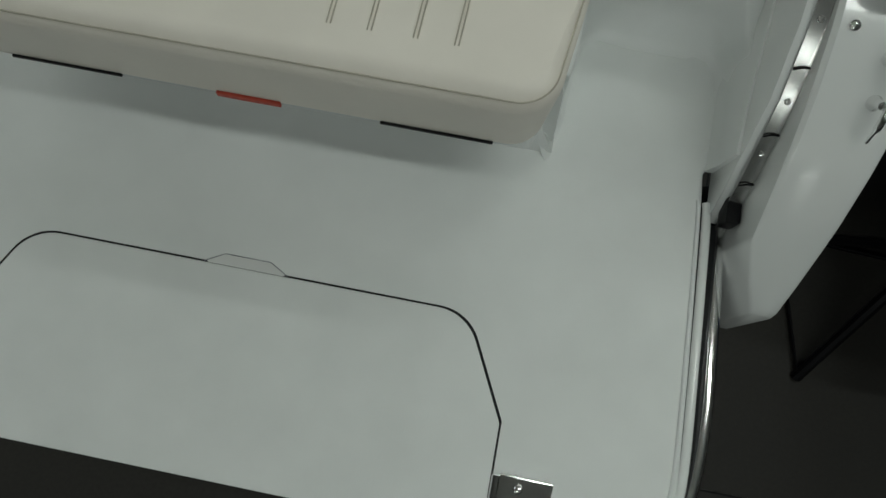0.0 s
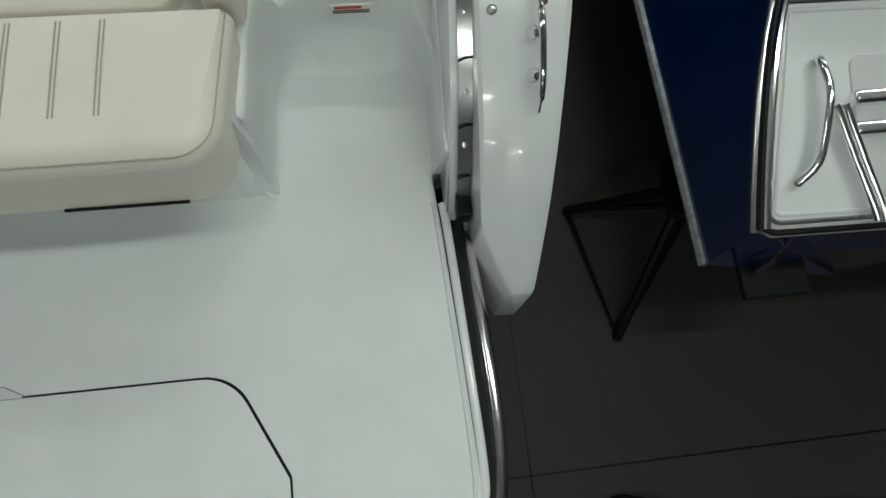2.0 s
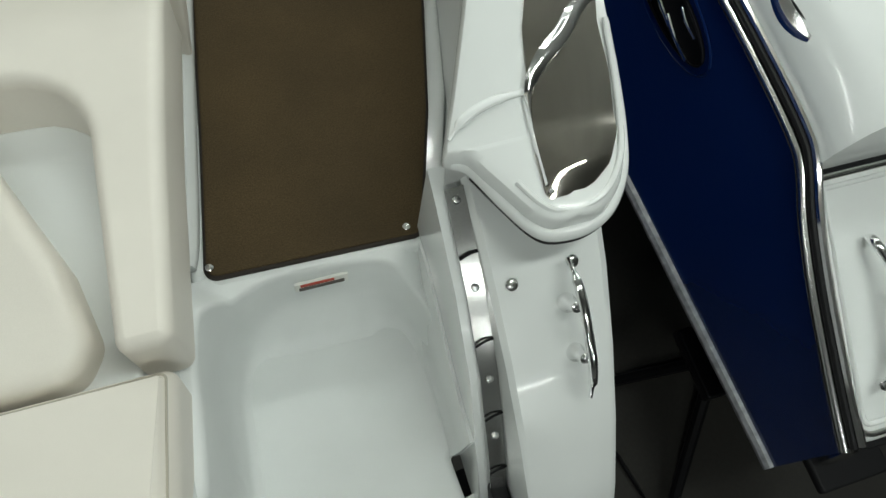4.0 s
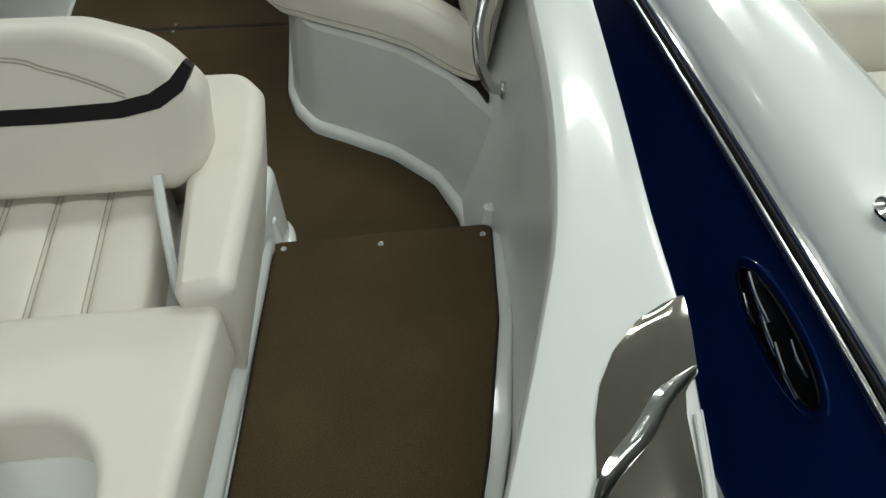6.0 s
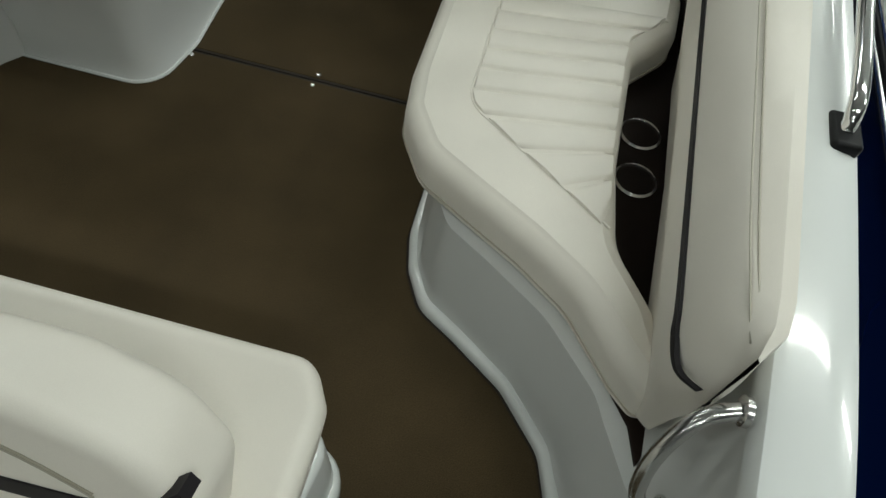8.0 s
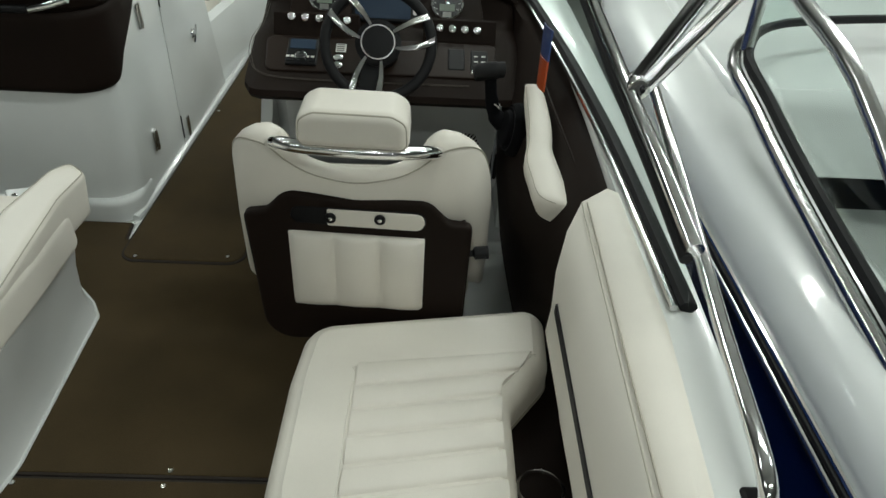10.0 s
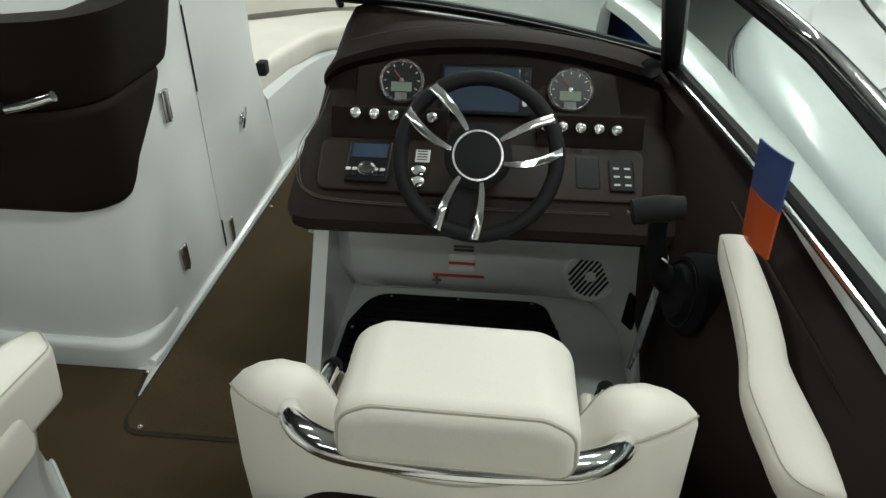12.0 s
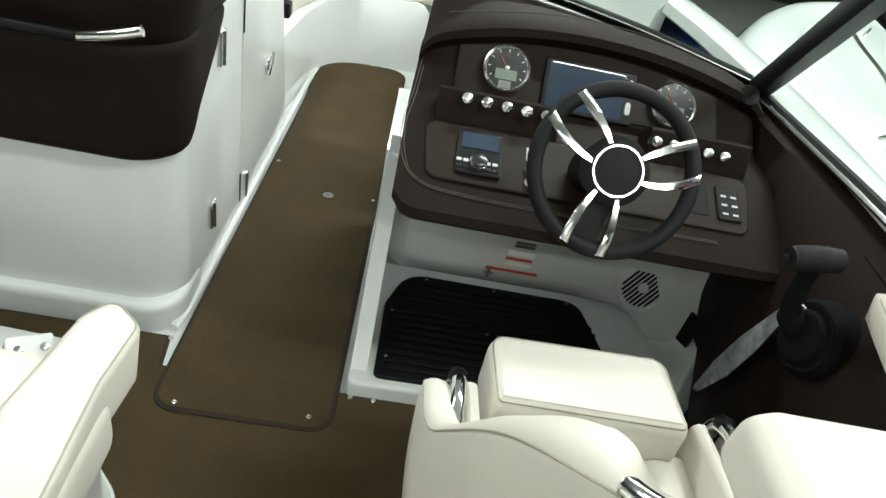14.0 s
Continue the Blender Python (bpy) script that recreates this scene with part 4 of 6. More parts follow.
def helm_console():
    c = thing("helm_console", (1.0, 5.6, 0.0), "dark brown padded helm console over a white footwell", "console")
    rings = []
    n = 36
    for k in range(n + 1):
        u = k / n
        x = lerp(HX0, HX1, u)
        e = min(u, 1 - u) / 0.07
        s = math.sqrt(max(0.0, 1 - (1 - min(1.0, e)) ** 2))
        a = arch(x)
        zt = 0.865 + 0.075 * a
        pr = [(5.62, 0.50), (5.30, 0.602), (5.245, 0.618), (5.222, 0.638), (5.230, 0.658), (5.262, 0.674), (5.47, 0.762), (5.60, 0.770), (5.625, 0.778), (5.715, zt - 0.02), (5.700, zt + 0.002), (5.705, zt + 0.022), (5.735, zt + 0.034), (5.80, zt + 0.032), (6.00, lerp(0.985, 0.872, u)), (6.06, lerp(0.975, 0.865, u)), (6.12, 0.84), (6.12, 0.46)]
        my, mz = 5.62, 0.70
        g = lerp(0.86, 1.0, s)
        rings.append([(x + max(0.0, 1 - u / 0.28) * (0.029 + 0.024 * min(1.0, max(0.0, (y - 5.58) / 0.40))), my + (y - my) * g, mz + (z - mz) * lerp(0.80, 1.0, s)) for y, z in pr])
    put("dash_shell", loft(rings), DARK, c, "dark brown stitched dash pad", 30)
    slope = Matrix.Translation((0, 5.388, 0.7275)) @ Matrix.Rotation(math.atan2(0.088, 0.208), 4, "X")

    def on_slope(poly, h0, h1, r=0.004):
        return turned(slab(poly, h0, h1, r, 3), slope)

    put("lower_panel", on_slope(fillet([(0.60, -0.085), (1.38, -0.085), (1.40, 0.085), (0.585, 0.085)], 0.03, 4), -0.004, 0.006), DASHFACE, c, "brown lower dash panel")
    face = Matrix.Translation((0, 5.668, 0.832)) @ Matrix.Rotation(math.atan2(0.118, 0.09), 4, "X")
    gp = [(0.64, -0.062)] + [(x, 0.028 + 0.066 * arch(x)) for x in [0.64 + 0.70 * i / 14 for i in range(15)]] + [(1.36, -0.062)]
    put("gauge_panel", turned(slab(gp, -0.004, 0.006, 0.003, 2), face), DASHFACE, c, "brown gauge panel under the brow")
    # stitched border
    for off in (0.0, 0.008):
        pts = [(0.560 + off, 5.80, 0.872), (0.544 + off, 5.60, 0.777), (0.530 + off, 5.45, 0.752), (0.540 + off, 5.36, 0.716), (0.585, 5.295 + off, 0.691), (0.70, 5.275 + off, 0.683), (1.0, 5.272 + off, 0.682), (1.3, 5.275 + off, 0.683)]
        put("stitching", tube(pts, 0.0010, 5, 6), THREAD, c)
    put("brow_stitching", tube([(x, 5.81, 0.865 + 0.075 * arch(x) + 0.034) for x in [0.60 + 0.08 * i for i in range(10)]], 0.0010, 5, 3), THREAD, c)
    # gauges
    gn = Vector((0, -0.80, 0.60))
    for x, y, z in ((0.767, 5.655, 0.853), (1.220, 5.655, 0.845)):
        m = facing((x, y, z), gn)
        g = put("gauge", lathe([(0.060, -0.01), (0.061, 0.010), (0.057, 0.014), (0.054, 0.010), (0.002, 0.008)], 36, m), SATIN, c, "round chrome rimmed gauge")
        put("gauge_dial", lathe([(0.0535, 0.006), (0.0535, 0.0105), (0.002, 0.0105)], 32, m), GAUGE, g)
        ax = Vector((1, 0, 0))
        up = gn.cross(ax)
        up = up if up.z > 0 else -up

        def at(u, v, h=0.0108):
            return Vector((x, y, z)) + ax * u + up * v + gn * h

        def plate(u0, u1, v0, v1, mat, nm):
            a = [at(u0, v0), at(u1, v0), at(u1, v1), at(u0, v1)]
            put(nm, loft([a, [p + gn * 0.001 for p in a]]), mat, g)

        plate(-0.028, 0.028, -0.030, -0.004, LCD, "gauge_display")
        for k in range(9):
            ang = radians(-30 + 30 * k)
            d = ax * math.cos(ang) + up * math.sin(ang)
            o = at(0, 0)
            put("tick", tube([o + d * 0.042, o + d * 0.049], 0.0011, 4, 1), PAPER, g)
        plate(-0.016, 0.016, -0.052, -0.033, CHROME, "gauge_button")
        put("needle", tube([at(0, 0, 0.012), at(-0.022, 0.03, 0.012)], 0.0012, 5, 1), RED, g)
        put("gauge_pin", lathe([(0.007, 0.010), (0.006, 0.014), (0.001, 0.015)], 12, m), CHROME, g)
    # display
    def on_face(x0, x1, v0, v1, h0, h1, r=0.004):
        return turned(slab(fillet([(x0, v0), (x1, v0), (x1, v1), (x0, v1)], 0.008, 3), h0, h1, r, 3), face)

    d = put("chart_display", on_face(0.868, 1.118, -0.072, 0.068, 0.0, 0.016), BLACK, c, "black framed navigation display")
    put("display_glass", on_face(0.880, 1.085, -0.062, 0.058, 0.014, 0.018, 0.001), SCREEN, d, "dark blue glass screen")
    put("display_sticker", on_face(1.094, 1.108, -0.045, -0.012, 0.015, 0.018, 0.001), PAPER, d)
    for v in (0.0, 0.02, 0.04):
        put("display_key", on_face(1.096, 1.106, v, v + 0.008, 0.015, 0.018, 0.001), GAUGE, d)
    # knob shelves
    for x0, x1, xs in ((0.605, 0.905, (0.671, 0.719, 0.768, 0.817, 0.866)), (1.135, 1.395, (1.148, 1.193, 1.238, 1.283, 1.327))):
        sh = put("switch_shelf", loft([[(x, 5.476, 0.762), (x, 5.480, 0.776), (x, 5.506, 0.832), (x, 5.514, 0.836), (x, 5.524, 0.832), (x, 5.575, 0.782), (x, 5.575, 0.762)] for x in (x0, x0 + 0.02, x1 - 0.02, x1)]), DARK, c, "dark brown switch shelf")
        put("switch_plate", loft([[(x, 5.4835, 0.776), (x, 5.5095, 0.829), (x, 5.513, 0.829), (x, 5.487, 0.776)] for x in (x0 + 0.022, x1 - 0.022)]), BLACK, sh, "black switch strip")
        for x in xs:
            kz = lerp(0.820, 0.800, (x - 0.671) / 0.656)
            put("knob", lathe([(0.015, -0.008), (0.0155, 0.004), (0.012, 0.012), (0.013, 0.018), (0.006, 0.021)], 18, facing((x, 5.497, kz), (0, -0.88, 0.48))), CHROME, sh, "small chrome push switch")
    # stereo
    st = put("stereo", on_slope(fillet([(0.665, -0.062), (0.772, -0.062), (0.772, 0.066), (0.665, 0.066)], 0.006, 3), 0.004, 0.014), BLACK, c, "black marine stereo")
    put("stereo_screen", on_slope([(0.675, 0.012), (0.762, 0.012), (0.762, 0.058), (0.675, 0.058)], 0.013, 0.016, 0.001), SCREEN, st)
    put("stereo_knob", turned(lathe([(0.020, 0.012), (0.020, 0.024), (0.016, 0.027), (0.002, 0.027)], 24, pose(0.718, -0.026, 0)), slope), GAUGE, st)
    put("stereo_ring", turned(lathe([(0.0215, 0.012), (0.0215, 0.018), (0.0195, 0.018)], 24, pose(0.718, -0.026, 0)), slope), CHROME, st)
    for x in (0.672, 0.688, 0.740, 0.757):
        for v in (-0.03, -0.048):
            put("stereo_key", on_slope([(x - 0.006, v), (x + 0.006, v), (x + 0.006, v + 0.008), (x - 0.006, v + 0.008)], 0.013, 0.016, 0.001), PAPER if v == -0.03 else GAUGE, st)
    lb = put("dash_label", on_slope([(0.832, 0.012), (0.868, 0.012), (0.868, 0.052), (0.832, 0.052)], 0.005, 0.008, 0.001), PAPER, c, "small white dash label")
    for k in range(4):
        put("label_bar", on_slope([(0.836, 0.017 + 0.009 * k), (0.862, 0.017 + 0.009 * k), (0.862, 0.021 + 0.009 * k), (0.836, 0.021 + 0.009 * k)], 0.007, 0.009, 0.0005), INK, lb)
    for v in (-0.018, -0.055):
        put("key_switch", turned(lathe([(0.017, 0.004), (0.017, 0.012), (0.010, 0.015), (0.002, 0.015)], 18, pose(0.845, v, 0)), slope), CHROME, c, "chrome ignition switch")
    sp = put("switch_pad", on_slope(fillet([(1.305, -0.055), (1.365, -0.055), (1.365, 0.045), (1.305, 0.045)], 0.006, 3), 0.004, 0.012), BLACK, c, "black keypad with small white marks")
    for i in range(2):
        for j in range(3):
            put("key_mark", on_slope([(1.316 + 0.026 * i, -0.04 + 0.026 * j), (1.330 + 0.026 * i, -0.04 + 0.026 * j), (1.330 + 0.026 * i, -0.035 + 0.026 * j), (1.316 + 0.026 * i, -0.035 + 0.026 * j)], 0.011, 0.0135, 0.0005), PAPER, sp)
    put("cubby", on_slope(fillet([(1.225, -0.05), (1.285, -0.05), (1.285, 0.055), (1.225, 0.055)], 0.008, 3), 0.004, 0.008), BLACK, c, "open black cubby")
    # footwell below the dash
    put("footwell_wall", loft([[(x, 5.56 + o, 0.56), (x, 5.60 + o, 0.44), (x, 5.62 + o, 0.25), (x, 5.70 + o, 0.14), (x, 5.80 + o, 0.06), (x, 6.1, 0.06), (x, 6.1, 0.56)] for x, o in ((0.50, 0.10), (0.545, 0.05), (0.60, 0.0), (0.9, 0.0), (1.2, 0.0), (1.36, -0.01), (1.41, -0.05), (1.44, -0.14), (1.47, -0.18), (1.60, -0.18))]), GEL, c, "white footwell moulding")
    put("footwell_floor", slab(fillet([(0.505, 5.255), (0.565, 5.255), (1.50, 5.262), (1.50, 6.0), (0.505, 6.0)], [0.015, 0.0, 0, 0, 0], 4), -0.01, 0.05, 0.012, 3), GEL, c)
    post = [[(0.507, 5.262, 0.0), (0.556, 5.262, 0.0), (0.556, 5.85, 0.0), (0.507, 5.85, 0.0)]]
    post += [[(0.507, 5.275 + q * 0.40, 0.60 * q), (0.552, 5.275 + q * 0.40, 0.60 * q), (0.552, 5.85, 0.60 * q), (0.507, 5.85, 0.60 * q)] for q in (0.1, 0.4, 0.7, 1.0)]
    put("footwell_post", loft(post), GEL, c)
    put("footwell_side", box(1.455, 1.60, 5.36, 6.1, -0.01, 0.52, 0.01), GEL, c)
    mat_poly = fillet([(0.572, 5.285), (1.285, 5.29), (1.275, 5.55), (1.225, 5.765), (0.635, 5.765), (0.575, 5.60)], [0.02, 0.02, 0.1, 0.07, 0.10, 0.1], 6)
    put("foot_mat", slab(mat_poly, 0.045, 0.062, 0.006, 3), BLACK, c, "ribbed black foot mat")
    for k in range(14):
        y = 5.315 + 0.031 * k
        a = 0.595 if y < 5.60 else 0.595 + (y - 5.60) * 0.45
        b = 1.262 if y < 5.60 else 1.262 - (y - 5.60) * 0.35
        put("mat_rib", box(a, b, y, y + 0.016, 0.060, 0.068, 0.003), BLACK, c)
    for at in ((0.60, 5.36), (0.60, 5.56), (0.70, 5.74), (0.93, 5.74), (1.18, 5.74), (0.90, 5.52), (1.25, 5.42)):
        put("screw", screw_bm((*at, 0.066), r=0.006), STEEL, c)
    # speaker
    m = facing((1.335, 5.600, 0.293), (-0.05, -0.97, 0.25))
    sk = put("speaker", lathe([(0.082, -0.004), (0.082, 0.008), (0.074, 0.014), (0.068, 0.010), (0.002, 0.010)], 36, m), GREY_GEL, c, "round white slatted speaker")
    for k in range(9):
        o = -0.052 + 0.013 * k
        h = math.sqrt(max(0, 0.064 ** 2 - o * o))
        put("speaker_slot", turned(box(-h, h, o - 0.0035, o + 0.0035, 0.0095, 0.0115, 0.001), m @ Matrix.Rotation(radians(55), 4, "Z")), BLACK, sk)
    put("speaker_badge", lathe([(0.016, 0.010), (0.016, 0.014), (0.010, 0.016), (0.001, 0.016)], 20, m), PAPER, sk)
    # labels on the footwell wall
    for x0, x1, z0, z1, mt in ((0.855, 1.015, 0.248, 0.256, RED), (0.905, 0.985, 0.298, 0.306, RED), (0.905, 0.985, 0.275, 0.292, PAPER), (0.905, 0.985, 0.318, 0.338, PAPER), (0.92, 0.98, 0.350, 0.358, INK), (0.92, 0.98, 0.364, 0.370, INK), (0.852, 0.882, 0.226, 0.232, INK), (0.862, 0.872, 0.214, 0.244, INK)):
        yy = lerp(5.62, 5.60, (min(z1, 0.44) - 0.25) / 0.19) - 0.004
        put("label_bar", box(x0, x1, yy - 0.001, yy + 0.003, z0, z1, 0.0008), mt, c)
    put("floor_vent", turned(box(-0.022, 0.022, -0.05, 0.05, 0, 0.01, 0.003), facing((1.432, 5.415, 0.305), (-0.9, -0.5, 0.1))), BLACK, c, "small black side latch")


helm_console()


def steering_wheel():
    w = thing("steering_wheel", (0.992, 5.253, 0.825), "black leather steering wheel with chrome spokes", "steering wheel")
    n = Vector((0, -0.86, 0.51)).normalized()
    ax = Vector((1, 0, 0))
    up = ax.cross(n)
    up = up if up.z > 0 else -up
    o = Vector((0.992, 5.253, 0.825))
    P = lambda r, a, h=0.0: o + (ax * math.cos(a) + up * math.sin(a)) * r + n * h
    put("rim", tube([P(0.174, 2 * math.pi * k / 48) for k in range(48)], 0.0175, 14, 0, True), RUBBER, w, "black leather rim")
    hubm = facing(o, n)
    put("hub", lathe([(0.045, -0.06), (0.072, -0.02), (0.075, 0.010), (0.062, 0.022), (0.054, 0.024), (0.004, 0.026)], 36, hubm), RUBBER, w, "round black hub cover")
    put("hub_ring", lathe([(0.056, 0.0225), (0.056, 0.0275), (0.0515, 0.0275), (0.0515, 0.0225)], 40, hubm), SATIN, w, "thin chrome ring")
    put("column", lathe([(0.06, -0.16), (0.05, -0.05), (0.03, -0.04)], 24, hubm), BLACK, w)
    for a0, a1 in ((115, 126), (168, 150), (36, 29), (-15, 5), (232, 243), (281, 270)):
        rows = []
        for k in range(13):
            t = k / 12
            r = lerp(0.060, 0.184, t)
            a = radians(lerp(a0, a1, t))
            c, s = P(r, a, 0.018 - 0.006 * t + 0.004 * math.sin(3.2 * t)), (ax * -math.sin(a) + up * math.cos(a))
            wd = lerp(0.0058, 0.0125, t ** 0.8)
            rows.append([c - s * wd, c - s * wd * 0.94 + n * 0.003, c - s * wd * 0.75 + n * 0.0045, c + s * wd * 0.75 + n * 0.0045, c + s * wd * 0.94 + n * 0.003, c + s * wd, c + s * wd - n * 0.007, c - s * wd - n * 0.007])
        put("spoke", loft(rows), CHROME, w, "polished chrome spoke")
    rows = []
    for k in range(5):
        r, a = lerp(0.05, 0.168, k / 4), radians(256)
        c, s = P(r, a, -0.004), ax * -math.sin(a) + up * math.cos(a)
        wd = lerp(0.03, 0.026, k / 4)
        rows.append([c - s * wd, c + s * wd, c + s * wd - n * 0.012, c - s * wd - n * 0.012])
    put("spoke_web", loft(rows), RUBBER, w)



steering_wheel()


def side_panel():
    s = thing("helm_side_panel", (1.5, 5.0, 0.4), "dark brown padded side panel beside the helm seat", "panel")
    tagged(s, kind="structure")
    rings = []
    for k in range(31):
        y = lerp(4.31, 5.86, k / 30)
        xt = table(SHEER, y, 1) + 0.012 - 0.055 * max(0.0, (y - 4.9) / 0.9)
        z = table(SHEER, y, 3) - 0.022
        b = math.sin(math.pi * min(1, max(0, (y - 4.31) / 1.7)))
        low = 0.0 if y < 5.1 else min(0.50, 0.20 * max(0.0, (y - 5.15) / 0.2) ** 1.3)
        rings.append([(xt, y, z), (xt - 0.035, y, z - 0.012), (1.492 - 0.045 * b, y, 0.66), (1.475 - 0.055 * b, y, 0.52), (1.485 - 0.055 * b, y, max(0.30, low + 0.04)), (1.50 - 0.04 * b, y, max(0.10, low + 0.015)), (1.52, y, low), (1.60, y, low), (1.60, y, z)])
    put("panel", loft(rings), DARK, s, sharp=60)
    # raised seam that follows the arm rest
    put("panel_seam", tube([(1.545, 4.36, 0.76), (1.535, 4.6, 0.775), (1.515, 4.85, 0.80), (1.50, 5.1, 0.82)], 0.004, 6), DARK, s)
    # padded arm rest on it
    ins = [(1.515, 4.478, 0.712), (1.441, 4.508, 0.722), (1.424, 4.58, 0.738), (1.417, 4.647, 0.755), (1.430, 4.72, 0.772), (1.436, 4.80, 0.792), (1.438, 4.90, 0.816), (1.441, 4.957, 0.830)]
    ous = [(1.522, 4.482, 0.712), (1.522, 4.520, 0.724), (1.510, 4.60, 0.743), (1.496, 4.69, 0.765), (1.500, 4.74, 0.778), (1.503, 4.81, 0.794), (1.498, 4.90, 0.816), (1.489, 4.955, 0.830)]
    rings = []
    ia, ob = spline(ins, 6), spline(ous, 6)
    last = len(ia) - 1
    for k, (a, b) in enumerate(zip(ia, ob)):
        e = math.sqrt(min(1.0, (k + 0.3) / 3, (last - k + 0.15) / 3))
        m = a.lerp(b, 0.5)
        up = lambda h: Vector((0, 0, h * e))
        rings.append([a + Vector((0.012, 0, -0.06)), a + up(-0.035), a + up(-0.012), a.lerp(b, 0.06) + up(-0.003), a.lerp(b, 0.2) + up(0.003), m + up(0.006), a.lerp(b, 0.8) + up(0.003), a.lerp(b, 0.94) + up(-0.003), b + up(-0.012), b + Vector((-0.004, 0, -0.06))])
    rest = put("arm_rest", loft(rings), CREAM, s, "cream padded arm rest", 60)
    put("piping", tube([p.lerp(q, 0.07) + Vector((0, 0, -0.0015)) for p, q in zip(ia[3:-2], ob[3:-2])], 0.0012, 5, 0), SEAM, rest)
    # throttle: round base on the panel, stem and cross grip
    m = facing((1.428, 5.015, 0.655), (-1, -0.12, 0.18))
    th = put("throttle_base", lathe([(0.086, -0.045), (0.084, 0.0), (0.074, 0.014), (0.058, 0.018), (0.054, 0.030), (0.042, 0.037), (0.010, 0.039)], 36, m), CLOTH, s, "round black throttle base", 30)
    put("base_ring", lathe([(0.070, 0.012), (0.070, 0.0175), (0.066, 0.0175), (0.066, 0.012)], 36, m), BLACK, th)
    put("throttle_lever", tube([(1.395, 5.03, 0.665), (1.368, 5.03, 0.70), (1.352, 5.025, 0.76), (1.345, 5.02, 0.825)], [0.026] * 6 + [0.021] * 6 + [0.018] * 8, 12), CLOTH, th, "black throttle lever")
    put("throttle_grip", tube([(1.292, 5.018, 0.832), (1.302, 5.018, 0.834), (1.34, 5.016, 0.843), (1.375, 5.014, 0.847), (1.386, 5.014, 0.847)], [0.014] * 2 + [0.024] * 5 + [0.026] * 9 + [0.024] * 6 + [0.013] * 4, 14), RUBBER, th, "black rubber cross grip")
    put("trim_button", lathe([(0.006, 0.0), (0.006, 0.004), (0.001, 0.005)], 12, facing((1.288, 5.018, 0.834), (-1, 0, 0.1))), CHROME, th)
    for k in range(3):
        put("mark", turned(box(-0.004, 0.004, 0.052 - 0.011 * abs(k - 1) * 0.3, 0.057, 0.017, 0.0205, 0.0008), m @ Matrix.Rotation(radians(-65 - 16 * k), 4, "Z")), PAPER, th)
    bag = [((1.385, 5.045, 0.715), (1.392, 5.075, 0.705)), ((1.385, 5.06, 0.64), (1.395, 5.115, 0.62)), ((1.385, 5.08, 0.54), (1.398, 5.165, 0.51)), ((1.388, 5.12, 0.42), (1.400, 5.205, 0.39)), ((1.395, 5.19, 0.29), (1.400, 5.225, 0.27))]
    put("tag_bag", loft([[Vector(a), Vector(a).lerp(Vector(b), 0.5) + Vector((-0.006, 0, 0)), Vector(b), Vector(b) + Vector((0.003, 0, 0)), Vector(a) + Vector((0.003, 0, 0))] for a, b in bag]), PLASTIC_GREY, th, "clear plastic document bag")
    put("tag_cord", tube([(1.385, 5.06, 0.715), (1.372, 5.04, 0.735), (1.345, 5.03, 0.742), (1.372, 5.005, 0.735), (1.385, 5.05, 0.70)], 0.002, 6), CREAM, th, "thin pale cord")


side_panel()


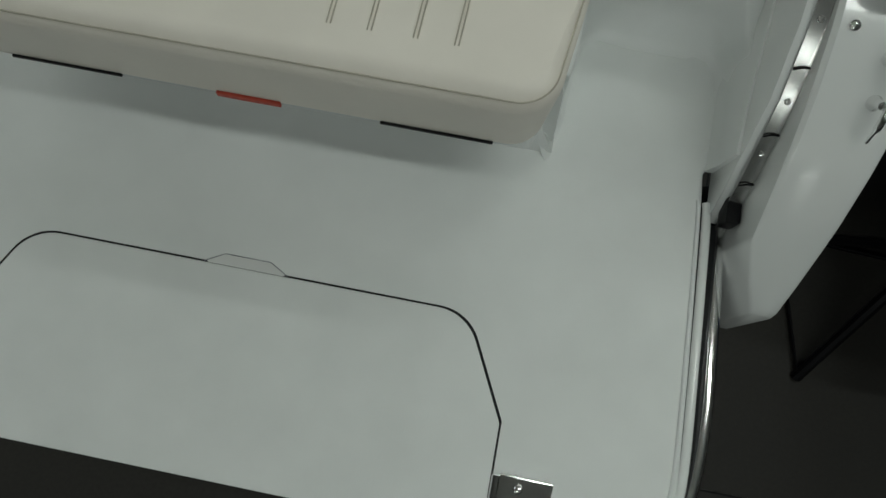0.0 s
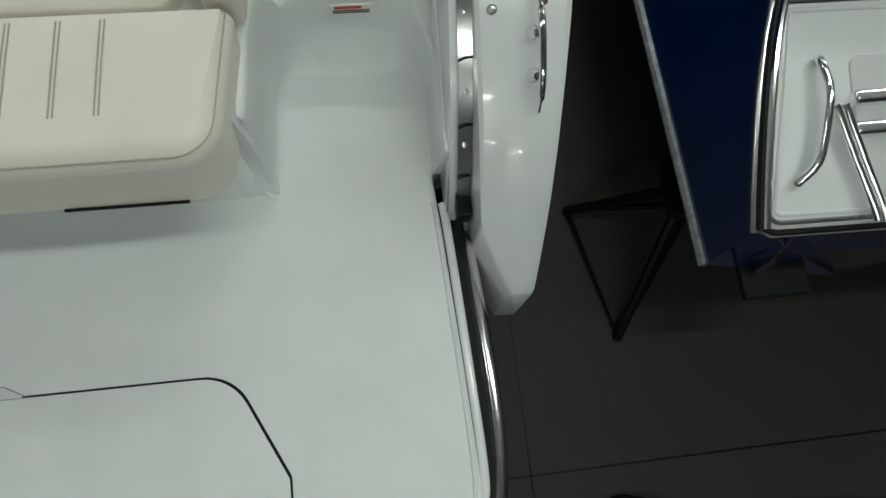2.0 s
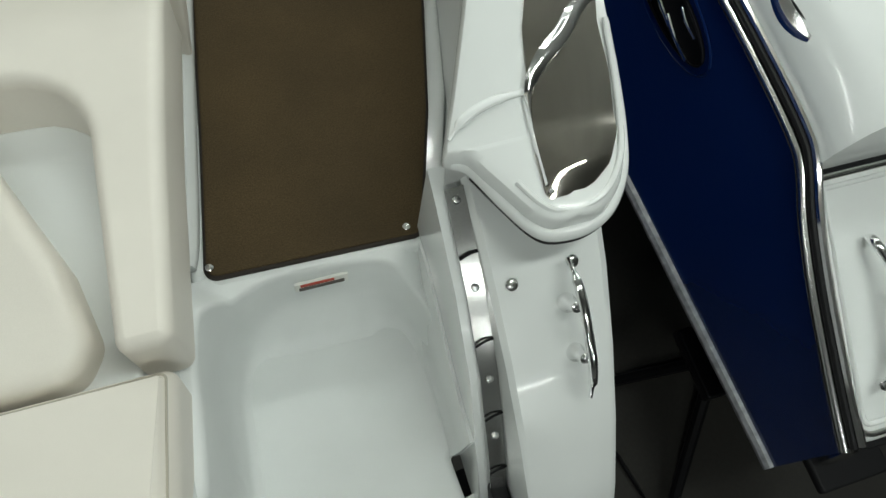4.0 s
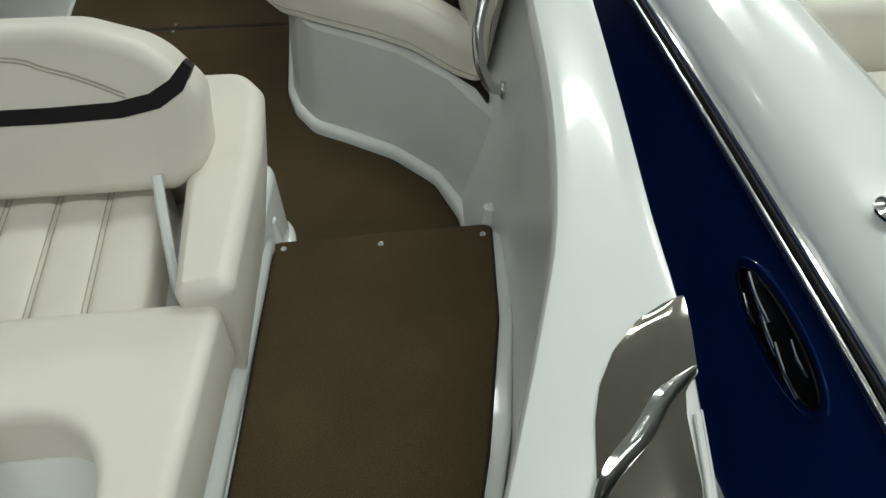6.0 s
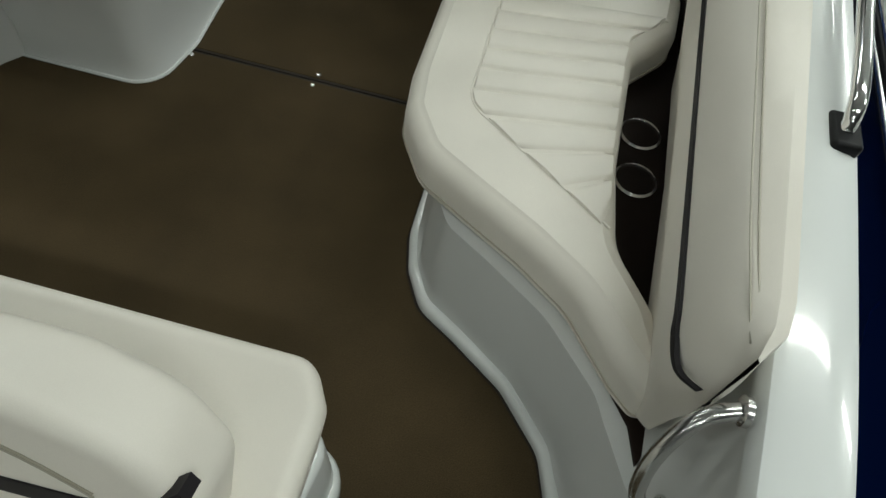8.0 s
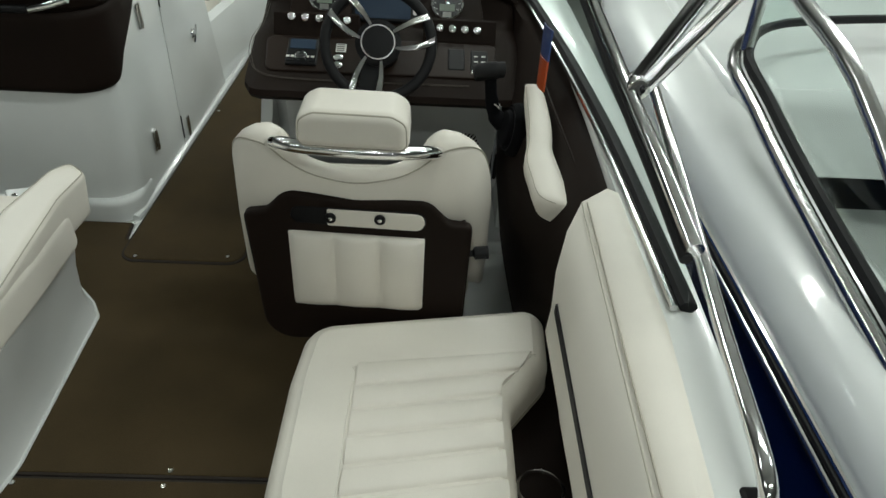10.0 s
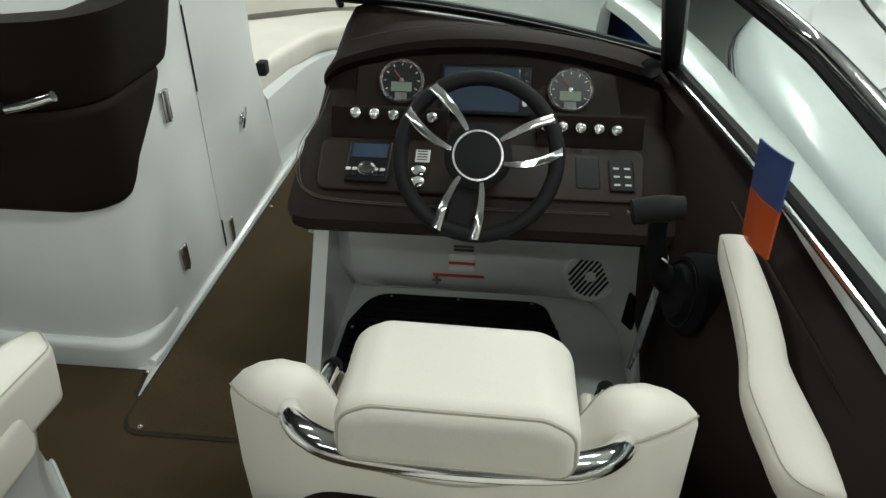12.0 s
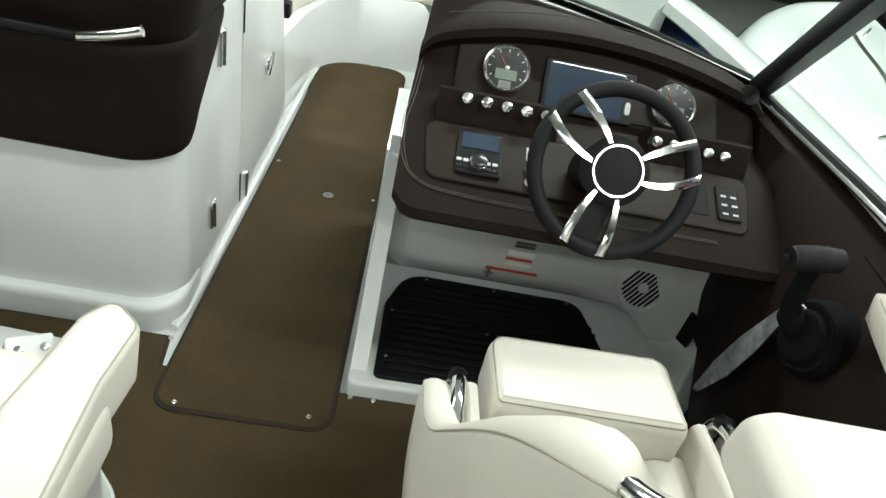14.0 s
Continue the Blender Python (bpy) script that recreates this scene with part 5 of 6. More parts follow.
def captain_chair():
    s = thing("captain_chair", (1.0, 4.6, 0.0), "cream vinyl captain's chair with a dark back panel", "chair")
    mid = 1.002
    # the wrap-around shell: half of its plan from the arm's front to the middle of the back; x offset, y, top, bottom, half thickness
    half = [(0.312, 4.915, 0.455, 0.40, 0.022), (0.316, 4.90, 0.488, 0.37, 0.027), (0.318, 4.86, 0.515, 0.33, 0.030), (0.318, 4.78, 0.545, 0.30, 0.031), (0.312, 4.70, 0.60, 0.30, 0.033), (0.296, 4.62, 0.705, 0.36, 0.036), (0.275, 4.55, 0.805, 0.48, 0.040), (0.248, 4.485, 0.885, 0.60, 0.042), (0.214, 4.440, 0.922, 0.68, 0.043), (0.176, 4.420, 0.918, 0.70, 0.041), (0.140, 4.412, 0.880, 0.70, 0.036), (0.09, 4.410, 0.848, 0.70, 0.032), (0.0, 4.408, 0.832, 0.70, 0.032)]
    full = [(mid - a, y, zt, zb, w) for a, y, zt, zb, w in half] + [(mid + a, y, zt, zb, w) for a, y, zt, zb, w in half[-2::-1]]
    plan = spline([(x, y, 0) for x, y, *_ in full], 4)
    tops = spline([(zt, zb, w) for _, _, zt, zb, w in full], 4)
    rings, ridge, outer = [], [], []
    for k, (p, q) in enumerate(zip(plan, tops)):
        d = (plan[min(k + 1, len(plan) - 1)] - plan[max(k - 1, 0)]).normalized()
        out = Vector((d.y, -d.x, 0))
        out = out if out.dot(p - Vector((mid, 4.75, 0))) > 0 else -out
        zt, zb, w = q
        r = min(w * 0.85, (zt - zb) * 0.4)
        prof = [(-w * 0.7, zb), (-w, zb + r * 0.5), (-w, lerp(zb, zt - r, 0.6)), (-w, zt - r), (-w * 0.87, zt - r * 0.5), (-w * 0.5, zt - r * 0.13), (0.0, zt), (w * 0.5, zt - r * 0.13), (w * 0.87, zt - r * 0.5), (w, zt - r), (w * 1.06, lerp(zb, zt - r, 0.5)), (w * 0.98, zb + r * 0.5), (w * 0.7, zb)]
        rings.append([(p.x + out.x * h, p.y + out.y * h, z) for h, z in prof])
        outer.append((p.x + out.x * w * 0.93, p.y + out.y * w * 0.93, zt - r * 0.62))
        ridge.append((p.x - out.x * w * 0.93, p.y - out.y * w * 0.93, zt - r * 0.62))
    put("wrap_shell", loft(rings), CREAM, s, "cream wrap-around chair shell with sloping wings", 60)
    put("piping", tube(outer[3:-3], 0.0018, 6, 0), SEAM, s)
    put("piping", tube(ridge[3:-3], 0.0018, 6, 0), SEAM, s)
    # dark panel on the back
    stand = Matrix.Translation((0, 4.388, 0)) @ Matrix.Rotation(radians(90), 4, "X")
    panel = fillet([(0.768, 0.345), (0.745, 0.735), (0.798, 0.742), (0.845, 0.796), (1.003, 0.773), (1.168, 0.780), (1.214, 0.722), (1.272, 0.716), (1.266, 0.365)], [0.08, 0.02, 0.03, 0.05, 0.2, 0.05, 0.03, 0.02, 0.08], 7)
    put("back_core", turned(slab(inset(panel, 0.014), -0.075, 0.004, 0.01, 2), stand), DARK, s)
    dk = put("back_panel", turned(slab(panel, 0.0, 0.024, 0.010, 3), stand), DARK, s, "dark brown chair back panel")
    slot = fillet([(0.855, 0.715), (1.163, 0.702), (1.163, 0.752), (0.855, 0.760)], 0.024, 6)
    put("slot_dark", turned(slab(slot, 0.020, 0.027, 0.003, 2), stand), BLACK, dk, "long black recess")
    put("slot_plate", turned(slab(fillet([(0.938, 0.712), (1.160, 0.704), (1.160, 0.749), (0.938, 0.756)], [0.004, 0.021, 0.021, 0.004], 6), 0.024, 0.030, 0.003, 2), stand), CREAM, dk, "pale plate with two bolts")
    for x in (0.946, 1.058):
        bolt = put("bolt", turned(lathe([(0.013, 0.026), (0.013, 0.034), (0.009, 0.036), (0.008, 0.032), (0.002, 0.032)], 18, pose(x, 0.7345, 0)), stand), BLACK, dk)
        put("bolt_head", turned(lathe([(0.005, 0.031), (0.005, 0.037), (0.001, 0.038)], 10, pose(x, 0.7345, 0)), stand), CHROME, bolt)
    cols = [0.846 + 0.316 * i / 30 for i in range(31)]
    pouch = []
    for z, b in ((0.470, 0.0), (0.480, 0.5), (0.50, 0.9), (0.56, 1.0), (0.63, 1.0), (0.680, 0.85), (0.692, 0.5), (0.694, 0.0)):
        pouch.append([(x, z - 0.012 * (x - 0.846) / 0.316, 0.022 + b * (0.010 + 0.016 * abs(math.sin(math.pi * (x - 0.846) / 0.1054)) ** 0.6) * min(1.0, (x - 0.840) / 0.02, (1.168 - x) / 0.02)) for x in cols])
    put("pouch", turned(loft(pouch, closed=False, caps=False), stand), CREAM, dk, "cream padded storage pouch", 60)
    # head cushion on a chrome hoop
    tip = Matrix.Translation((0, 4.425, 0.008)) @ Matrix.Rotation(radians(90), 4, "X")
    hr = fillet([(0.893, 0.938), (1.124, 0.932), (1.120, 0.998), (1.088, 1.016), (0.930, 1.019), (0.898, 1.003)], [0.022, 0.022, 0.03, 0.035, 0.035, 0.03], 7)
    put("head_cushion", turned(slab(hr, 0.0, 0.140, 0.020, 6, 0.03), tip), CREAM, s, "cream head cushion", 60)
    put("piping", turned(tube([(x, z, 0.133) for x, z in inset(hr, 0.006)], 0.0022, 6, 0, True), tip), SEAM, s)
    put("hoop", tube([(0.812, 4.415, 0.890), (0.830, 4.372, 0.912), (0.858, 4.336, 0.929), (0.90, 4.317, 0.933), (1.0, 4.310, 0.931), (1.10, 4.317, 0.927), (1.148, 4.336, 0.920), (1.178, 4.372, 0.902), (1.195, 4.415, 0.880)], 0.0145, 14), CHROME, s, "chrome hoop behind the head cushion")
    # seat, flip-up bolster and arms
    seat = fillet([(0.79, 4.475), (1.225, 4.475), (1.262, 4.62), (1.262, 4.90), (0.745, 4.90), (0.745, 4.62)], 0.04, 6)
    put("seat", join(slab(seat, 0.27, 0.385, 0.03, 5, 0.02), pleats((0.80, 4.60, 0.386), (0.80, 4.86, 0.386), (1.21, 4.86, 0.386), (1.21, 4.60, 0.386), 6, 0.010, 4, 8)), CREAM, s, "cream pleated chair seat", 60)
    bol = fillet([(0.800, 4.862), (1.205, 4.862), (1.198, 5.072), (0.792, 5.062)], [0.02, 0.02, 0.04, 0.04], 6)
    put("flip_bolster", slab(bol, 0.355, 0.492, 0.030, 6, 0.02), CREAM, s, "cream flip-up seat bolster", 60)
    put("piping", tube([(x, y, 0.484) for x, y in inset(bol, 0.008)], 0.002, 6, 0, True), SEAM, s)
    put("bolster_front", slab(fillet([(0.80, 4.90), (1.20, 4.90), (1.195, 5.055), (0.80, 5.05)], 0.03, 5), 0.20, 0.36, 0.02, 3), CREAM, s, "cream seat front")
    for x, sgn, dz in ((0.722, 1, 0.0), (1.278, -1, -0.015)):
        band = put("arm_band", tube([(x - 0.010 * sgn, 4.70, 0.47 + dz), (x - 0.006 * sgn, 4.80, 0.512 + dz), (x, 4.88, 0.508 + dz), (x, 4.918, 0.47 + dz), (x, 4.925, 0.40 + dz)], 0.017, 12, flat=1.1), CHROME, s, "chrome band between the arm pads")
        put("band_cap", tube([(x, 4.885, 0.512 + dz), (x, 4.905, 0.500 + dz)], 0.0185, 12, 2), BLACK, band)
        put("inner_pad", slab(fillet([(x + sgn * 0.017, 4.62), (x + sgn * 0.048, 4.62), (x + sgn * 0.048, 4.925), (x + sgn * 0.017, 4.925)][::sgn], 0.013, 5), 0.36, lambda px, py, dz=dz: 0.515 + dz - 0.05 * max(0.0, (py - 4.87) / 0.05) ** 2, 0.014, 4), CREAM, s, "cream inner arm pad", 60)
    put("skirt", slab(fillet([(0.79, 4.47), (1.23, 4.47), (1.30, 4.66), (1.30, 4.88), (0.70, 4.88), (0.70, 4.66)], 0.05, 6), 0.262, 0.345, 0.02, 3, 0.03), CREAM, s, "cream seat skirt")
    put("pedestal", lathe([(0.16, 0.0), (0.15, 0.015), (0.06, 0.03), (0.05, 0.22), (0.14, 0.255), (0.14, 0.27)], 26, pose(1.0, 4.70, 0)), STEEL, s, "steel pedestal")
    put("lever", tube([(1.262, 4.40, 0.615), (1.29, 4.40, 0.62), (1.318, 4.40, 0.623)], [0.008] * 5 + [0.016] * 8, 10), BLACK, s, "black recline lever")


captain_chair()


# ---- the boat: port side and bow ----
def port_console():
    c = thing("port_console", (-0.4, 5.9, 0.0), "white port console with a dark padded aft cover", "console")
    plan = fillet([(-1.3, 5.41), (-0.005, 5.41), (0.0, 6.0), (0.0, 6.62), (-0.07, 6.62), (-0.07, 6.35), (-1.3, 6.35)], [0, 0.13, 0, 0.01, 0.01, 0.02, 0], 9)
    put("body", slab(plan, -0.01, 1.02, 0.02, 3), GEL, c, "white gelcoat console body")
    put("foot_ledge", slab(fillet([(-1.3, 5.375), (0.005, 5.375), (0.003, 5.6), (-1.3, 5.6)], [0, 0.13, 0.0, 0], 9), -0.01, 0.085, 0.025, 4), GEL, c)
    # the door panel forward of the side wall
    rows = [[(0.004, 6.03, z) , (0.004, lerp(6.80, 6.50, z / 0.95), z), (-0.03, lerp(6.80, 6.50, z / 0.95), z), (-0.03, 6.03, z)] for z in (0.0, 0.2, 0.4, 0.6, 0.8, 1.02)]
    door = put("companion_door", loft(rows), GEL, c, "white companion door with chrome latch")
    for z0, z1 in ((0.045, 0.16), (0.665, 0.95)):
        put("door_gap", box(0.0005, 0.0065, 6.030, 6.036, z0, z1, 0.001), BLACK, door)
    # padded cover, wrapped round the rounded corner
    def wrap(t, h):
        if t < -0.13:
            return (t, 5.41 - h)
        a = min((t + 0.13) / 0.125, math.pi / 2)
        return (-0.13 + (0.125 + h) * math.sin(a), 5.535 - (0.125 + h) * math.cos(a) + max(0.0, t - 0.066))

    edge = [(0.535, -0.02), (0.540, 0.015), (0.547, 0.03), (0.56, 0.05), (0.60, 0.082), (0.63, 0.105), (0.69, 0.185), (0.74, 0.25), (0.80, 0.31), (0.828, 0.33), (0.845, 0.37), (0.88, 0.385), (1.0, 0.40), (1.06, 0.41)]
    rows = []
    for z in [0.535, 0.540, 0.547, 0.557, 0.57, 0.585, 0.60, 0.635, 0.67, 0.705, 0.74, 0.77, 0.80, 0.818, 0.828, 0.836, 0.845, 0.86, 0.88, 0.92, 0.96, 1.0, 1.03, 1.06]:
        end = table(edge, z, 1)
        h = 0.024 * math.sqrt(min(1.0, (z - 0.533) / 0.02)) - 0.010 * math.exp(-((z - 0.828) / 0.007) ** 2) + 0.045 * max(0.0, (z - 0.83) / 0.2)
        ring = [wrap(lerp(-1.3, -0.2, k / 4), h) for k in range(4)] + [wrap(lerp(-0.2, end - 0.02, k / 18), h) for k in range(19)]
        ring += [wrap(end - 0.02 + 0.02 * math.sin(a), h * math.cos(a)) for a in (0.4, 0.8, 1.2, 1.57)] + [wrap(end - 0.03, -0.01), wrap(min(0.0, end - 0.04), -0.01), wrap(-0.14, -0.01), wrap(-1.3, -0.01)]
        rows.append([(x, y, z) for x, y in ring])
    put("dark_cover", loft(rows), DARK, c, "dark brown padded cover panel")
    hd = put("cover_handle", tube([(-0.165, 5.350, 0.850), (-0.10, 5.340, 0.868), (-0.028, 5.345, 0.890)], 0.013, 12), CHROME, c, "chrome handle end")
    put("handle_bar", tube([(-0.62, 5.352, 0.862), (-0.4, 5.344, 0.850), (-0.165, 5.348, 0.850)], 0.014, 12), BLACK, hd)
    for y, z, hh in ((5.80, 0.70, 0.05), (5.71, 0.20, 0.045)):
        h = put("hinge", box(-0.002, 0.010, y - 0.022, y + 0.024, z - hh, z + hh, 0.004), STEEL, c, "steel door hinge")
        put("hinge_pin", tube([(0.010, y, z - hh), (0.010, y, z + hh)], 0.006, 8, 1), STEEL, h)
    put("hinge", box(0.003, 0.014, 6.085, 6.115, 0.03, 0.13, 0.004), STEEL, c)
    lt = put("latch", lathe([(0.026, 0.0), (0.026, 0.006), (0.012, 0.010), (0.002, 0.010)], 20, facing((0.004, 6.37, 0.44), (1, 0, 0))), CHROME, door, "chrome turn latch")
    put("latch_lever", tube([(0.018, 6.345, 0.405), (0.020, 6.37, 0.44), (0.018, 6.395, 0.475)], 0.007, 8), CHROME, lt)
    put("clip", box(-0.03, 0.012, 6.70, 6.76, 0.50, 0.56, 0.008), BLACK, door)


port_console()


def bow():
    b = thing("bow_lounge", (0.0, 7.4, 0.0), "white moulded bow well with cream cushions", "seat")
    wall = [(-0.03, 6.85), (0.0, 7.2), (0.03, 7.42), (0.10, 7.60), (0.25, 7.69), (0.42, 7.71), (0.60, 7.70)]
    w2 = spline([(x, y, 0) for x, y in wall], 5)
    put("well_wall", loft([[(p.x, p.y, -0.01), (p.x - 0.012, p.y + 0.012, 0.10), (p.x - 0.03, p.y + 0.03, 0.33), (p.x - 0.06, p.y + 0.05, 0.36), (p.x - 0.30, p.y + 0.30, 0.36), (p.x - 0.30, p.y + 0.30, -0.01)] for p in w2]), GEL, b, "white curved bow wall")
    cush = fillet([(-0.95, 6.75), (-0.10, 6.80), (-0.06, 7.25), (0.02, 7.58), (0.20, 7.76), (0.62, 7.80), (0.6, 8.15), (0.0, 8.1), (-0.6, 7.7)], [0.05, 0.06, 0.2, 0.2, 0.1, 0.03, 0.02, 0.2, 0.2], 6)
    put("cushion", slab(cush, 0.35, 0.47, 0.04, 5, 0.02), CREAM, b, "cream bow cushion")
    put("stern_cushion", slab(fillet([(0.62, 6.3), (1.3, 6.3), (1.0, 7.4), (0.62, 7.7)], 0.05, 5), 0.30, 0.46, 0.04, 5), CREAM, b)
    back = spline([(-1.10, 6.7, 0), (-0.95, 7.3, 0), (-0.62, 7.8, 0), (-0.1, 8.14, 0), (0.5, 8.2, 0)], 6)
    put("backrest", loft([[(p.x, p.y, 0.42), (p.x + 0.04, p.y - 0.04, 0.48), (p.x + 0.01, p.y - 0.01, 0.72), (p.x - 0.04, p.y + 0.05, 0.76), (p.x - 0.08, p.y + 0.08, 0.70), (p.x - 0.06, p.y + 0.06, 0.42)] for p in back]), CREAM, b, "cream bow backrest")
    put("stripe", loft([[(p.x + 0.034, p.y - 0.034, 0.60), (p.x + 0.028, p.y - 0.028, 0.65), (p.x + 0.02, p.y - 0.02, 0.65), (p.x + 0.02, p.y - 0.02, 0.60)] for p in back]), STRIPE, b)

    for side in (1, -1):
        liner = []
        for y, xi, xo, z in smooth_rows([r for r in SHEER if r[0] > 6.2], 3):
            px = lambda x: x if side > 0 else 2 * CL - x
            liner.append([(px(xi + 0.01), y, z + 0.004), (px(xi - 0.02), y, z - 0.05), (px(xi - 0.05), y, z - 0.35), (px(xi - 0.07), y, z - 0.75), (px(xi), y, z - 0.75), (px(xi + 0.02), y, z - 0.05)])
        if len(liner) > 1:
            put("bow_liner", loft(liner), GEL, b, "white inner side of the bow")


bow()


def port_side():
    p = thing("port_gunwale", (-1.3, 4.5, 0.5), "white port gunwale and side wall", "gunwale")
    tagged(p, kind="structure")
    rows = [r for r in smooth_rows([q for q in SHEER if q[0] > 1.95], 2)]
    put("cap", loft([[(2 * CL - xi, y, z - 0.05), (2 * CL - xi, y, z - 0.01), (2 * CL - xi - 0.02, y, z), (2 * CL - xo + 0.02, y, z), (2 * CL - xo, y, z - 0.02), (2 * CL - xo, y, z - 0.05)] for y, xi, xo, z in rows]), GEL, p)
    put("side", loft([[(2 * CL - xi - 0.01, y, z - 0.02), (2 * CL - xi + 0.03, y, -0.02), (2 * CL - xi - 0.02, y, -0.02), (2 * CL - xo + 0.01, y, z - 0.04)] for y, xi, xo, z in rows]), GEL, p)
    put("hull_side", loft([[(2 * CL - xo + 0.008, y, z - 0.05), (lerp(CL, 2 * CL - xo, 0.93), y, z - 0.75), (lerp(CL, 2 * CL - xo, 0.80), y, z - 1.15), (lerp(CL, 2 * CL - xo, 0.76), y, z - 1.15), (2 * CL - xo + 0.03, y, z - 0.08)] for y, xi, xo, z in rows]), BLUE, p)


port_side()


def windshield():
    w = thing("windshield", (1.2, 5.6, 0.9), "tinted boat windshield in black and chrome frames", "windshield")
    # side pane along the gunwale
    base = [(1.626, 3.98, 0.826), (1.622, 4.25, 0.836), (1.612, 4.55, 0.852), (1.590, 4.9, 0.868), (1.564, 5.25, 0.876), (1.528, 5.75, 0.872), (1.515, 5.86, 0.870)]
    top = [(1.572, 3.92, 0.985), (1.563, 4.10, 1.022), (1.552, 4.35, 1.062), (1.550, 4.65, 1.098), (1.548, 4.95, 1.132), (1.535, 5.10, 1.150), (1.40, 5.32, 1.24)]
    bs, ts = spline(base, 5), spline(top, 5)
    put("base_rail", tube([(x + 0.004, y, z - 0.002) for x, y, z in base], 0.017, 8, flat=0.8), RUBBER, w, "black base rail")
    put("base_trim", tube([(x - 0.022, y, z - 0.004) for x, y, z in base], 0.0075, 8), STEEL, w, "bright base trim")
    put("side_glass", loft([[a, b, b + Vector((0.005, 0, 0)), a + Vector((0.005, 0, 0))] for a, b in zip(bs, ts)]), GLASS, w, "pale green side glass").visible_shadow = False
    put("top_rail", tube([(x + 0.006, y, z + 0.006) for x, y, z in top], 0.015, 12), CHROME, w, "chrome top rail")
    put("top_rubber", tube([(x - 0.004, y, z - 0.012) for x, y, z in top], 0.011, 8), RUBBER, w)
    # corner post
    post = [Vector((1.523, 5.868, 0.858)), Vector((1.478, 5.712, 0.965)), Vector((1.413, 5.493, 1.117)), Vector((1.335, 5.23, 1.30))]
    put("corner_post", loft([[p + Vector(o) for o in ((-0.030, -0.006, -0.008), (-0.022, -0.022, -0.02), (0.022, -0.018, -0.016), (0.032, 0.0, 0.004), (0.026, 0.02, 0.02), (-0.026, 0.018, 0.016))] for p in post]), BLACK, w, "black corner post")
    put("post_knuckle", lathe([(0.03, -0.01), (0.034, 0.0), (0.028, 0.02), (0.004, 0.026)], 16, facing((1.432, 5.725, 0.885), (0, -0.75, 0.66))), BLACK, w)
    # front pane over the dash
    fb = [(0.53, 5.99, 1.0), (0.80, 6.01, 0.978), (1.15, 5.985, 0.934), (1.50, 5.88, 0.884)]
    ft = [(0.56, 5.56, 1.32), (0.80, 5.56, 1.32), (1.10, 5.52, 1.29), (1.36, 5.38, 1.22)]
    f1, f2 = spline(fb, 5), spline(ft, 5)
    put("front_glass", loft([[a, b, b + Vector((0, 0.005, 0)), a + Vector((0, 0.005, 0))] for a, b in zip(f1, f2)]), GLASS, w, "pale green front glass").visible_shadow = False
    put("front_rail", tube(fb, 0.022, 8, flat=0.8), BLACK, w, "black lower frame")
    put("front_trim", tube([(x, y - 0.024, z + 0.006) for x, y, z in fb], 0.004, 6), STEEL, w)
    put("inner_post", tube([(0.528, 6.01, 0.97), (0.535, 5.86, 1.10), (0.56, 5.56, 1.33)], 0.012, 8), BLACK, w, "black inner post")


windshield()


def bimini_frame():
    t = thing("folded_bimini_frame", (1.66, 3.7, 0.8), "polished stainless bimini tubes standing on the gunwale", "frame")
    put("tube", tube([(1.630, 3.60, 0.790), (1.630, 3.65, 0.835), (1.645, 3.9, 0.870), (1.675, 4.3, 0.93), (1.70, 4.7, 0.99)], 0.014, 12), CHROME, t)
    for a in ([(1.572, 4.372, 1.082), (1.60, 4.372, 1.135), (1.644, 4.371, 1.222), (1.76, 4.37, 1.45)], [(1.582, 4.350, 1.078), (1.612, 4.349, 1.118), (1.650, 4.347, 1.175), (1.80, 4.34, 1.40)]):
        put("thick_tube", tube(a, 0.0165, 14), CHROME, t, "thick chrome tube")
    hinge = put("tube_hinge", lathe([(0.020, -0.03), (0.022, -0.026), (0.022, 0.026), (0.020, 0.03)], 18, facing((1.574, 4.361, 1.080), (0.2, 1, 0))), CHROME, t, "chrome deck hinge on the rail")
    put("hinge_pin", tube([(1.574, 4.32, 1.083), (1.574, 4.40, 1.083)], 0.005, 8, 1), BLACK, hinge)
    put("foot", box(1.605, 1.655, 3.56, 3.64, 0.765, 0.795, 0.008), BLACK, t, "black tube foot")


bimini_frame()


def hanging_tag():
    t = thing("hanging_safety_tag", (1.475, 4.92, 0.95), "orange and blue plastic safety tag hanging by the helm", "tag")
    c = [Vector((1.478, 4.995, 1.00)), Vector((1.478, 4.852, 1.022)), Vector((1.472, 4.825, 0.862)), Vector((1.472, 4.945, 0.845))]
    thick = Vector((0.004, 0, 0))
    row = lambda v: (c[0].lerp(c[3], v), c[1].lerp(c[2], v))

    def plate(v0, v1, bulge):
        rings = []
        for i in range(7):
            a, b = row(lerp(v0, v1, i / 6))
            pts = [a.lerp(b, k / 8) + Vector((-bulge * math.sin(math.pi * k / 8), 0, 0)) for k in range(9)]
            rings.append(pts + [q + thick for q in reversed(pts)])
        return loft(rings)

    put("blue_part", plate(0.0, 0.50, 0.004), TAGBLUE, t, "glossy blue upper half")
    put("orange_part", plate(0.50, 1.0, 0.008), ORANGE, t, "glossy orange lower half")


hanging_tag()


